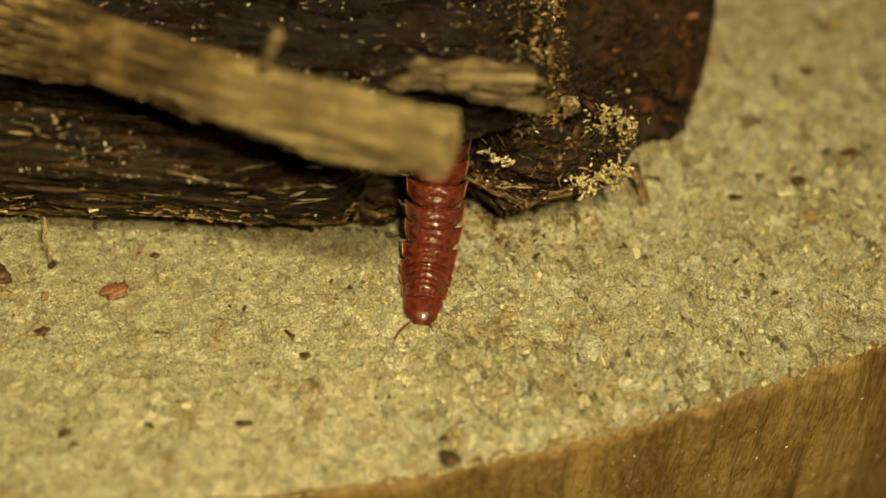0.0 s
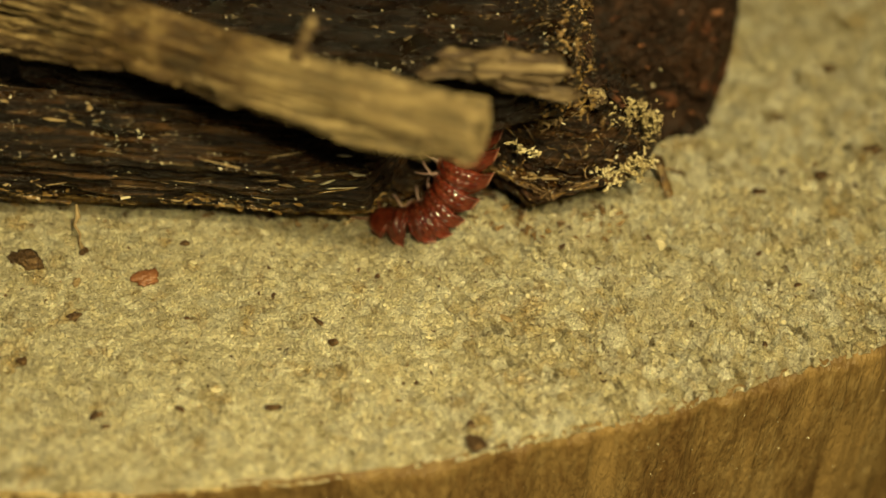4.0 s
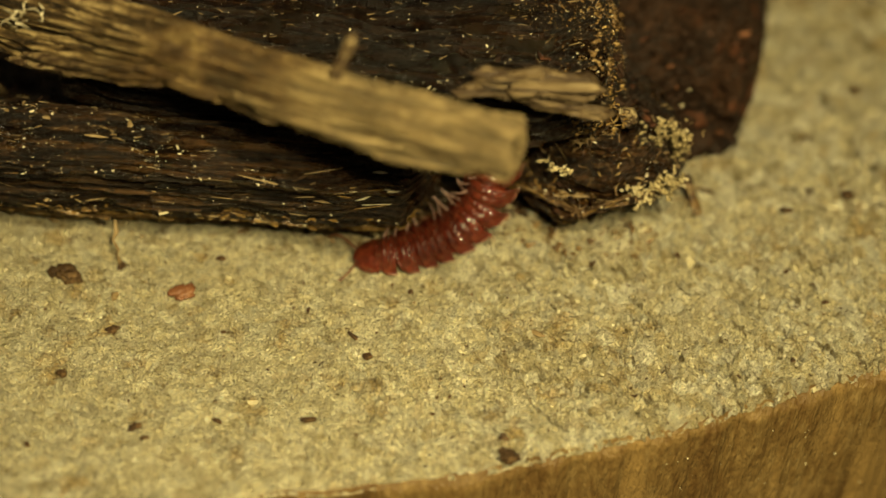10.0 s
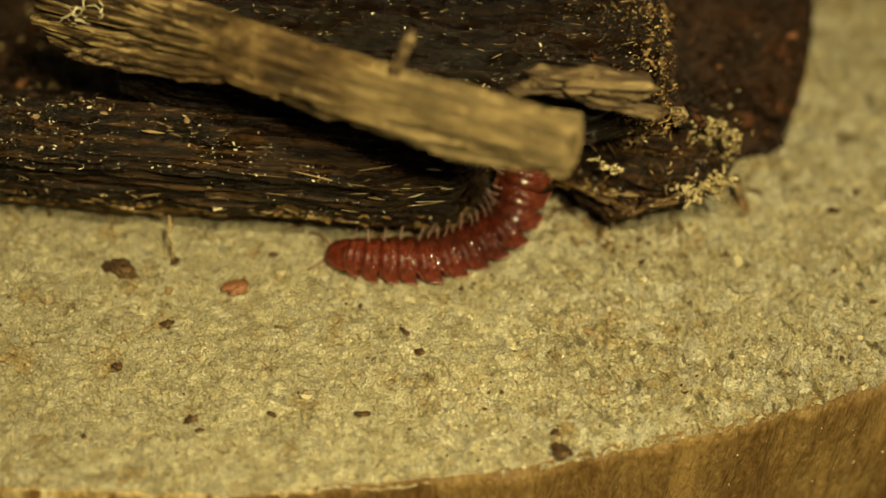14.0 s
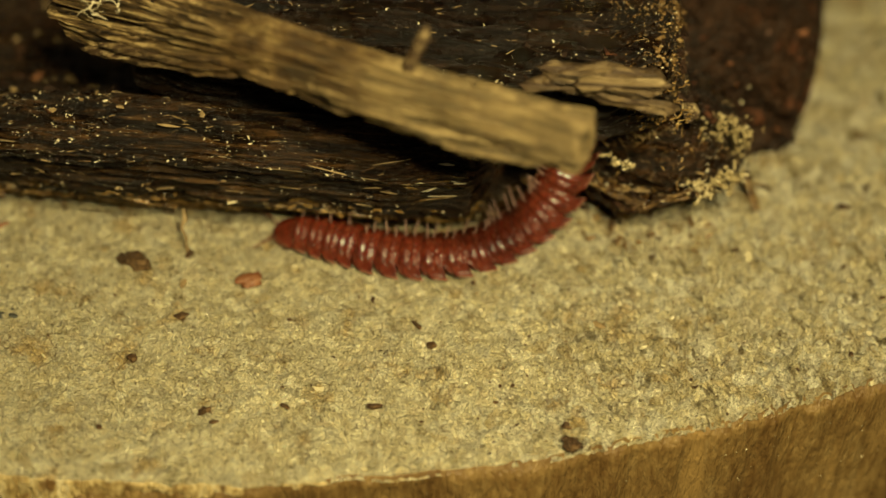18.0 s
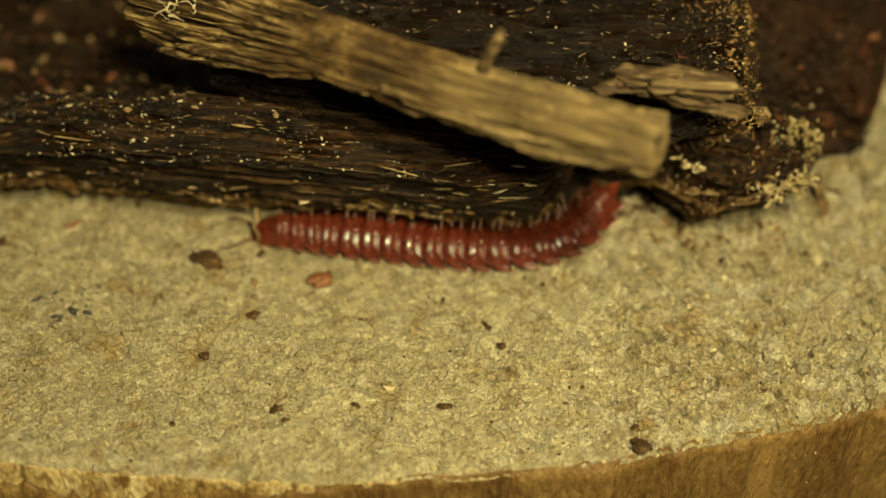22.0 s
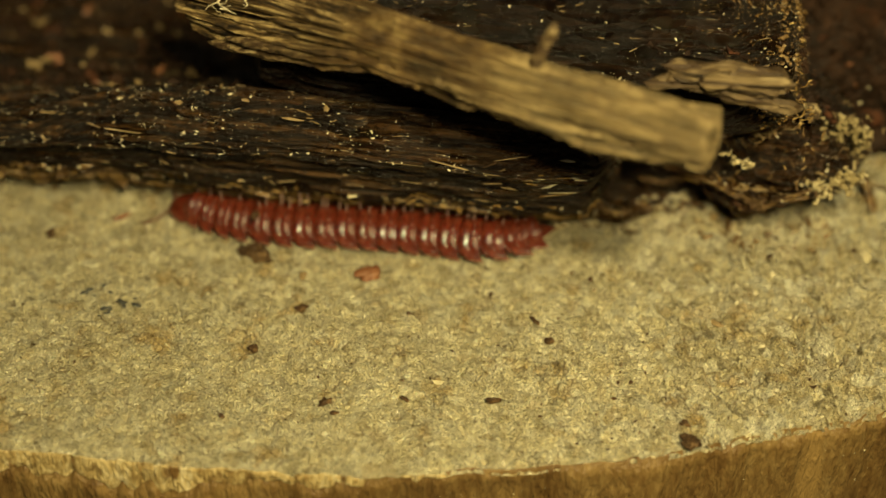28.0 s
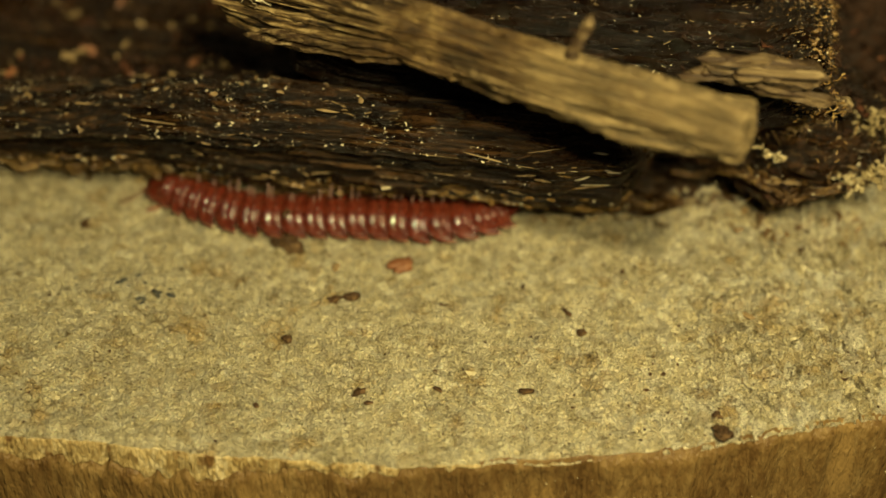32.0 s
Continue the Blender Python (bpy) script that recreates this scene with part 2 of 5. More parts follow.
def sawn_wood():
    """Torn end grain: pale granules of nearly even tint with dirt and painted shade in the gaps, soft stains, and
    grains that glint.
    """
    g = Graph("sawn_wood")
    mid = g.noise(1.3, 8, 0.7)
    colour = g.ramp(mid.outputs["Fac"], (0.30, (0.36, 0.285, 0.13)), (0.41, (0.69, 0.60, 0.345)), (0.52, (0.82, 0.735, 0.465)), (0.64, (0.96, 0.90, 0.66)))
    torn = g.wobble(mid, 0.7)
    chunk = g.channels(g.cells(0.95, torn).outputs["Color"])
    torn_half = g.spread(g.axis(0), -12.0, 8.0, 0.0, 1.0)
    clean = g.sum("MULTIPLY", g.spread(chunk[2], 0.50, 0.75, 0.0, 1.0), g.lifted(torn_half, 0.62, 0.25))
    colour = g.blend(clean, colour, (0.95, 0.905, 0.70))
    colour = g.blend(1.0, colour, g.spread(chunk[0], 0, 1, 0.80, 1.16), "MULTIPLY")
    grains = g.cells(5.2, torn)
    tone = g.channels(grains.outputs["Color"])
    colour = g.blend(1.0, colour, g.spread(tone[0], 0, 1, 0.80, 1.2), "MULTIPLY")
    # soft brown and ochre stains, some a few millimetres wide and some in single chunks; small dark spots stand for
    # shaded pits
    colour = g.blend(g.spread(g.noise(0.11, 4).outputs["Fac"], 0.48, 0.70, 0.0, 0.25), colour, (0.58, 0.46, 0.22))
    colour = g.blend(g.spread(g.noise(0.3, 4).outputs["Fac"], 0.58, 0.68, 0.0, 0.65), colour, (0.66, 0.44, 0.14))
    colour = g.blend(g.spread(g.noise(1.6, 6, 0.7, torn).outputs["Fac"], 0.61, 0.66, 0.0, 0.9), colour, (0.16, 0.115, 0.05))
    # dirt and painted crevice shade in the joints between the granules, and in the saw marks that run aslant over one
    # half
    fine_joints = g.cells(2.3, torn, "DISTANCE_TO_EDGE").outputs["Distance"]
    wide_joints = g.cells(1.0, torn, "DISTANCE_TO_EDGE").outputs["Distance"]
    colour = g.blend(g.sum("MULTIPLY", g.spread(fine_joints, 0.0, 0.09, 1.0, 0.0), g.spread(g.noise(0.6, 3).outputs["Fac"], 0.42, 0.62, 0.0, 0.4)), colour, (0.24, 0.175, 0.075))
    colour = g.blend(g.sum("MULTIPLY", g.spread(wide_joints, 0.0, 0.08, 1.0, 0.0), g.spread(g.noise(0.3, 4).outputs["Fac"], 0.44, 0.60, 0.0, 0.85)), colour, (0.19, 0.13, 0.055))
    saw = g.noise(1.0, 5, 0.6, g.stretched((3.2, 0.6, 2.0), -52))
    marks = g.sum("MULTIPLY", g.spread(saw.outputs["Fac"], 0.585, 0.625, 0.0, 0.85), g.spread(g.axis(0), -14.0, 8.0, 0.1, 1.0))
    colour = g.blend(marks, colour, (0.15, 0.11, 0.04))
    # broad tonal bands paint the shading of the saw grooves into the colour
    bands = g.noise(1.0, 5, 0.6, g.stretched((9.0, 0.8, 2.0), -44))
    bands = g.sum("MULTIPLY", g.spread(bands.outputs["Fac"], 0.48, 0.66, 0.0, 0.45), g.spread(g.axis(0), -6.0, 14.0, 0.0, 1.0))
    colour = g.blend(bands, colour, (0.50, 0.385, 0.17))
    colour = g.blend(g.spread(chunk[1], 0.90, 0.94, 0.0, 0.35), colour, (0.55, 0.40, 0.16))
    g.relief((g.noise(1.7, 6, 0.65).outputs["Fac"], 0.8), (g.spread(fine_joints, 0.0, 0.14, 0.0, 1.0), 0.09), (g.noise(4.6, 7, 0.7).outputs["Fac"], 0.26), (grains.outputs["Distance"], -0.18))
    return g.finish(colour, g.spread(tone[1], 0, 0.7, 0.08, 0.7), 0.8)


def stick_wood():
    """Dry stick: ribbed grey-gold fibres at its old end, brown mottled bark along its middle, pale smooth wood at its fresh end."""
    g = Graph("dry_stick")
    fibre = g.noise(1.0, 6, 0.6, g.stretched((26.0, 0.5, 0.5)))
    fine = g.noise(2.6, 6, 0.7, g.stretched((6.0, 1.0, 1.0)))
    # the ramp's dark end paints shade into the valleys between the fibres
    colour = g.ramp(fibre.outputs["Fac"], (0.40, (0.012, 0.007, 0.0025)), (0.47, (0.074, 0.044, 0.015)), (0.53, (0.225, 0.148, 0.056)), (0.61, (0.56, 0.415, 0.19)))
    edge = g.spread(g.noise(0.22, 4).outputs["Fac"], 0.3, 0.7, -4.0, 4.0)
    x = g.sum("ADD", g.axis(0), edge)
    pale = g.spread(x, -11.0, -6.0, 0.0, 0.5)
    colour = g.blend(pale, colour, (0.285, 0.212, 0.092))
    bark = g.sum("MULTIPLY", g.spread(x, -26.0, -20.0, 0.0, 1.0), g.spread(x, -13.0, -7.0, 1.0, 0.0))
    blotch = g.noise(0.6, 6, 0.65, g.stretched((1.8, 1.0, 1.0)))
    brown = g.ramp(blotch.outputs["Fac"], (0.38, (0.018, 0.010, 0.003)), (0.47, (0.070, 0.037, 0.0105)), (0.56, (0.15, 0.087, 0.027)), (0.66, (0.38, 0.265, 0.10)))
    colour = g.blend(g.sum("MULTIPLY", bark, 0.85), colour, brown)
    colour = g.blend(g.spread(fine.outputs["Fac"], 0.52, 0.66, 0.0, 0.6), colour, (0.10, 0.062, 0.024))
    colour = g.blend(g.spread(g.noise(0.9, 4, 0.6, g.stretched((0.35, 1.8, 1.8))).outputs["Fac"], 0.54, 0.64, 0.0, 0.6), colour, (0.13, 0.08, 0.03))
    g.relief((fibre.outputs["Fac"], 0.6), (fine.outputs["Fac"], 0.25))
    return g.finish(colour, g.spread(fine.outputs["Fac"], 0.3, 0.7, 0.38, 0.65))


def wet_rot(name, dark, ridge, glow, amount):
    """Sodden rotten wood: black-brown, in long fibres whose crests are coloured paler as if lit, with ochre patches of
    bare wood.
    """
    g = Graph(name)
    long = g.noise(1.0, 7, 0.66, g.stretched((11.0, 0.5, 0.5)))
    # crests of the relief get the pale ridge colour, a painted gleam
    colour = g.ramp(long.outputs["Fac"], (0.38, dark), (0.49, tuple(3.6 * v for v in dark)), (0.58, tuple(0.38 * v for v in ridge)), (0.70, ridge))
    patch = g.noise(0.16, 5, 0.6, g.stretched((2.4, 1.0, 1.0)))
    colour = g.blend(g.sum("MULTIPLY", g.spread(patch.outputs["Fac"], 0.50, 0.68, 0.0, amount), g.spread(long.outputs["Fac"], 0.40, 0.62, 0.15, 1.0)), colour, glow)
    grit = g.noise(3.4, 6, 0.7)
    colour = g.blend(g.spread(grit.outputs["Fac"], 0.60, 0.70, 0.0, 0.5), colour, tuple(0.9 * v for v in ridge))
    colour = g.blend(g.spread(g.noise(1.3, 5, 0.65).outputs["Fac"], 0.55, 0.66, 0.0, 0.75), colour, tuple(0.7 * v for v in dark))
    g.relief((long.outputs["Fac"], 0.55), (grit.outputs["Fac"], 0.42))
    wet = g.noise(0.5, 4, 0.6, g.stretched((2.0, 1.0, 1.0)))
    return g.finish(colour, g.spread(wet.outputs["Fac"], 0.35, 0.65, 0.13, 0.58), 0.5)


SAWN = sawn_wood()
RIM_WOOD = material("torn_rim", [(0.18, 0.105, 0.034), (0.44, 0.31, 0.12), (0.66, 0.52, 0.25), (0.82, 0.70, 0.42)], scale=1.4, stretch=(1, 1, 0.35),
                    rough=0.5, bump=1.0, bump_scale=4.0, bump_mm=0.4, fleck=(0.20, 0.11, 0.035), fleck_scale=0.6, fleck_from=0.58, contrast=0.13)
GRAIN = material("pale_grain", [(0.42, 0.36, 0.205), (0.55, 0.485, 0.295), (0.68, 0.615, 0.41)], scale=1.6, rough=0.3, bump=0.6, bump_scale=6.0)
RIND = material("stump_side", [(0.055, 0.027, 0.008), (0.145, 0.082, 0.026), (0.22, 0.138, 0.046), (0.34, 0.23, 0.088)], scale=0.9, stretch=(1, 1, 0.28),
                rough=0.45, bump=1.0, bump_scale=4.0, bump_mm=0.3, fleck=(0.30, 0.19, 0.065), fleck_scale=0.22, fleck_from=0.6, rough_spread=0.3, contrast=0.17, broad=0.5)
DARK = wet_rot("rotten_wood", (0.0036, 0.0016, 0.0005), (0.165, 0.083, 0.026), (0.088, 0.037, 0.010), 0.8)
SLAB = wet_rot("slab_wood", (0.0025, 0.0011, 0.0004), (0.056, 0.024, 0.007), (0.028, 0.011, 0.003), 0.7)
BACK = material("brown_wood", [(0.004, 0.0022, 0.0012), (0.012, 0.006, 0.003), (0.035, 0.015, 0.006), (0.10, 0.042, 0.016)], scale=0.6,
                rough=0.7, bump=0.9, bump_scale=2.0, bump_mm=0.4, rough_spread=0.2, fleck=(0.09, 0.032, 0.013), fleck_scale=0.4, fleck_from=0.6, spec=0.25)
STRAW = material("dry_stick", [(0.025, 0.014, 0.005), (0.10, 0.062, 0.024), (0.25, 0.175, 0.078), (0.55, 0.44, 0.24)], scale=1.0, stretch=(0.028, 1, 1),
                 rough=0.6, bump=1.0, bump_scale=3.0, bump_mm=0.5, fleck=(0.06, 0.033, 0.012), fleck_scale=2.3, fleck_from=0.51, contrast=0.15, broad=0.45)
LAMINA = material("bark_lamina", [(0.012, 0.006, 0.002), (0.06, 0.032, 0.010), (0.22, 0.13, 0.045), (0.55, 0.40, 0.17)], scale=1.8, stretch=(0.3, 1, 1),
                  rough=0.32, bump=1.0, bump_scale=4.0, bump_mm=0.3, contrast=0.16, fleck=(0.40, 0.27, 0.10), fleck_scale=1.6, fleck_from=0.64)
GOLD = material("golden_crumb", [(0.06, 0.032, 0.009), (0.25, 0.15, 0.044), (0.62, 0.45, 0.18)], scale=1.8, rough=0.26, bump=0.5)
MOULD = material("grey_mould", [(0.014, 0.014, 0.012), (0.055, 0.056, 0.048), (0.17, 0.17, 0.14)], scale=2.0, rough=0.5, bump=0.8)
# palest tone raised so that the smallest specks read as glints
FIBRE = material("pale_fibre", [(0.30, 0.24, 0.12), (0.64, 0.56, 0.36), (0.93, 0.88, 0.70)], scale=1.5, rough=0.4, bump=0.3)
MATTED = material("matted_fibre", [(0.10, 0.07, 0.028), (0.40, 0.315, 0.145), (0.80, 0.71, 0.45)], scale=1.6, rough=0.45, bump=0.9, bump_mm=0.2, contrast=0.16)
CRUMB = material("dark_crumb", [(0.012, 0.006, 0.0025), (0.075, 0.040, 0.016), (0.30, 0.185, 0.08)], scale=1.7, rough=0.45, bump=1.0, bump_mm=0.3, contrast=0.16, spec=0.35, bump_scale=6.0)
RUST = material("red_flake", [(0.10, 0.035, 0.015), (0.21, 0.085, 0.035), (0.36, 0.18, 0.08)], scale=1.6, rough=0.5, bump=0.4)
TAN = material("tan_crumb", [(0.12, 0.08, 0.035), (0.26, 0.18, 0.08), (0.42, 0.31, 0.16)], scale=1.8, rough=0.6, bump=0.5)
STICK = stick_wood()
SHELL = material("red_shell", [(0.050, 0.0080, 0.0042), (0.112, 0.0198, 0.0088), (0.21, 0.053, 0.022)], scale=0.8, rough=0.3, bump=0.9, bump_scale=2.2, bump_mm=0.1,
                 spec=0.25, coat=1.0, coat_rough=0.045, sub=0.3, rough_spread=0.08, contrast=0.12)
LEG = material("pale_leg", [(0.27, 0.14, 0.115), (0.42, 0.27, 0.225), (0.58, 0.44, 0.38)], scale=1.2, rough=0.3, bump=0.05)
# keel margin colour, paler than the shell partly to paint its edge glints
EDGE = material("pale_margin", [(0.16, 0.05, 0.03), (0.34, 0.15, 0.095), (0.52, 0.30, 0.21)], scale=1.4, rough=0.2, bump=0.2, coat=0.6, coat_rough=0.06)
FEELER = material("dark_feeler", [(0.10, 0.03, 0.015), (0.18, 0.07, 0.03)], scale=1.2, rough=0.4, bump=0.05)
TABLE = material("table", [(0.05, 0.035, 0.02), (0.09, 0.06, 0.035)], scale=0.05, rough=0.6, bump=0.2)


# ---- mesh helpers ----
def grid_mesh(name, co, wrap=False, caps=False, smooth=True):
    """A mesh from rows of points: co[n, m, 3] in mm. wrap: each row is a closed loop; caps: the first and last loops are closed."""
    n, m = co.shape[:2]
    i, j = np.meshgrid(np.arange(n - 1), np.arange(m if wrap else m - 1), indexing="ij")
    k = (j + 1) % m
    quads = np.stack([i * m + j, i * m + k, (i + 1) * m + k, (i + 1) * m + j], -1).reshape(-1, 4)
    me = bpy.data.meshes.new(name)
    nv, nq = n * m, len(quads)
    extra = 2 * m if caps else 0
    me.vertices.add(nv)
    me.vertices.foreach_set("co", (co.reshape(-1) * MM).astype(np.float32))
    me.loops.add(nq * 4 + extra)
    me.polygons.add(nq + (2 if caps else 0))
    idx, start, total = quads.reshape(-1), np.arange(nq) * 4, np.full(nq, 4)
    if caps:
        idx = np.r_[idx, np.arange(m)[::-1], np.arange(m) + (n - 1) * m]
        start, total = np.r_[start, nq * 4, nq * 4 + m], np.r_[total, m, m]
    me.loops.foreach_set("vertex_index", idx.astype(np.int32))
    me.polygons.foreach_set("loop_start", start.astype(np.int32))
    me.polygons.foreach_set("loop_total", total.astype(np.int32))
    me.polygons.foreach_set("use_smooth", np.full(len(start), smooth))
    me.update(calc_edges=True)
    me.validate()
    return me


def part(name, me, mat_, parent=None, label=""):
    """Links a mesh, or a bmesh, as one object under a thing or a part."""
    if isinstance(me, bmesh.types.BMesh):
        bm, me = me, bpy.data.meshes.new(name)
        bm.to_mesh(me)
        bm.free()
        me.polygons.foreach_set("use_smooth", np.ones(len(me.polygons), bool))
    if not me.materials:
        me.materials.append(mat_)
    ob = new(name, me)
    ob.parent = parent
    if label:
        tagged(ob, label)
    return ob


def thing(name, label, category, group="", kind=""):
    return tagged(new(name), label, category, group, kind)


def tube(points, radii, sides=8):
    """A tapered tube along points (mm)."""
    pts = np.array(points, float)
    tang = np.gradient(pts, axis=0)
    tang /= np.linalg.norm(tang, axis=1)[:, None]
    side = np.cross(tang, (0.13, 0.31, 0.94))
    side /= np.maximum(np.linalg.norm(side, axis=1), 1e-6)[:, None]
    up = np.cross(tang, side)
    a = np.linspace(0, 2 * np.pi, sides, endpoint=False)
    r = np.array(radii, float)[:, None, None]
    return pts[:, None] + r * (np.cos(a)[None, :, None] * side[:, None] + np.sin(a)[None, :, None] * up[:, None])


def join(meshes, name):
    """One mesh out of several grids given as (co, wrap, caps)."""
    vs, fs, at = [], [], 0
    for co in meshes:
        n, m = co.shape[:2]
        vs.append(co.reshape(-1, 3))
        i, j = np.meshgrid(np.arange(n - 1), np.arange(m), indexing="ij")
        k = (j + 1) % m
        fs += (np.stack([i * m + j, i * m + k, (i + 1) * m + k, (i + 1) * m + j], -1).reshape(-1, 4) + at).tolist()
        fs += [[at + q for q in range(m)][::-1], [at + (n - 1) * m + q for q in range(m)]]
        at += n * m
    me = bpy.data.meshes.new(name)
    me.from_pydata((np.concatenate(vs) * MM).tolist(), [], fs)
    me.polygons.foreach_set("use_smooth", np.ones(len(me.polygons), bool))
    me.update()
    return me


# ---- the sawn stump ----
CX, CY, RIM = -40.0, 124.0, 145.0
GROUND = -95.0


def rim_at(phi):
    """The stump's radius by heading from the axis towards the front: nearly round, with a few flats and nicks."""
    s = phi * RIM
    return RIM + 0.75 * fbm(s / 19.0, s * 0 + 2.0, 3, 3) + 0.32 * fbm(s / 2.6, s * 0 + 5.0, 4, 3)


def relief(x, y):
    """The height of the cut face: torn crumbs of end grain on a gently uneven cut."""
    chunky = np.clip(0.55 + 0.018 * (x + 10) + 1.1 * fbm(x / 9, y / 9, 8, 3), 0.15, 1.5)
    u, v = (x * 0.82 + y * 0.57), (-x * 0.57 + y * 0.82)
    u, v = u + 0.24 * fbm(x / 0.7, y / 0.7, 18, 3), v + 0.24 * fbm(x / 0.7 + 7, y / 0.7, 19, 3)
    d1, p1 = cells(u / 1.1, v / 0.55, 21)
    d2, p2 = cells(u / 0.5 + 9, v / 0.3, 22)
    tilt = 0
    for size, deep, seed in ((1.25, 0.85, 24), (0.62, 0.6, 27)):  # broken blocks, each with a tilt of its own
        bx, by = u / size, v / (0.8 * size)
        ix, iy = np.floor(bx), np.floor(by)
        best = np.full(x.shape, 9.0)
        slope = np.zeros(x.shape)
        for a in (-1, 0, 1):
            for b in (-1, 0, 1):
                jx, jy = ix + a, iy + b
                ox, oy = bx - jx - lattice(jx, jy, seed), by - jy - lattice(jx, jy, seed + 5)
                d = np.hypot(ox, oy)
                turn = 6.283 * lattice(jx, jy, seed + 9)
                s = (ox * np.cos(turn) + oy * np.sin(turn)) * lattice(jx, jy, seed + 13) + 0.6 * (lattice(jx, jy, seed + 11) - 0.5)
                near = d < best
                best, slope = np.where(near, d, best), np.where(near, s, slope)
        tilt = tilt + deep * size * slope
    right = np.clip((x + 8 + 6 * fbm(x / 5, y / 5, 46, 2)) / 14, 0, 1)  # one half of the cut is torn into blunt grains, the other is finer
    dg, pg = cells(u / 0.95, v / 0.72, 47)
    ds, ps = cells(u / 0.5 + 4, v / 0.42, 48)
    blunt = np.sqrt(np.clip(1 - (1.15 * dg) ** 2, 0, 1)) * (0.35 + 0.75 * pg)
    small = np.sqrt(np.clip(1 - (1.15 * ds) ** 2, 0, 1)) * (0.4 + 0.6 * ps)
    h = chunky * (0.65 - 0.2 * right) * tilt + 0.30 * fbm(x / 6.0, y / 6.0, 31, 3) + 0.22 * fbm(u / 1.9, v / 0.8, 32, 3)
    h = h + right * (1.15 * blunt + 0.38 * small) + (1 - right) * 0.24 * small
    h = h + (1 - right) * chunky * (0.62 * np.clip(p1 - 0.4, 0, 1) * np.clip(1.5 - d1 * 2.2, 0, 1) + 0.36 * (p2 - 0.5) * np.clip(1.5 - 1.8 * d2, 0, 1))
    pits, pp = cells(x / 2.3, y / 2.3, 41)
    h = h - 0.7 * np.clip(0.2 - pits, 0, 1) / 0.2 * (pp > 0.55)
    a, b = (0.66 * x + 0.75 * y) / 0.75, (0.75 * x - 0.66 * y) / 2.0
    slit, ps = cells(a + 0.5 * fbm(x / 1.1, y / 1.1, 61, 2), b, 62)  # torn slits aslant over the rougher half
    h = h - 1.2 * np.clip(0.26 - slit, 0, 1) / 0.26 * (ps > 0.45) * (0.25 + 0.75 * right)
    across, length = 0.66 * x + 0.75 * y, 0.75 * x - 0.66 * y
    saw = vnoise(across / 0.62 + 0.4 * fbm(length / 3, across, 44, 2), length / 7.0, 43)
    h = h - 1.9 * np.clip(saw - 0.08, 0, 1) * np.clip((x + 4) / 12, 0, 1) * np.clip(0.5 + 1.5 * fbm(x / 7, y / 7, 45, 2), 0, 1)
    return h + 0.10 * fbm(x / 0.4, y / 0.4, 33, 2)


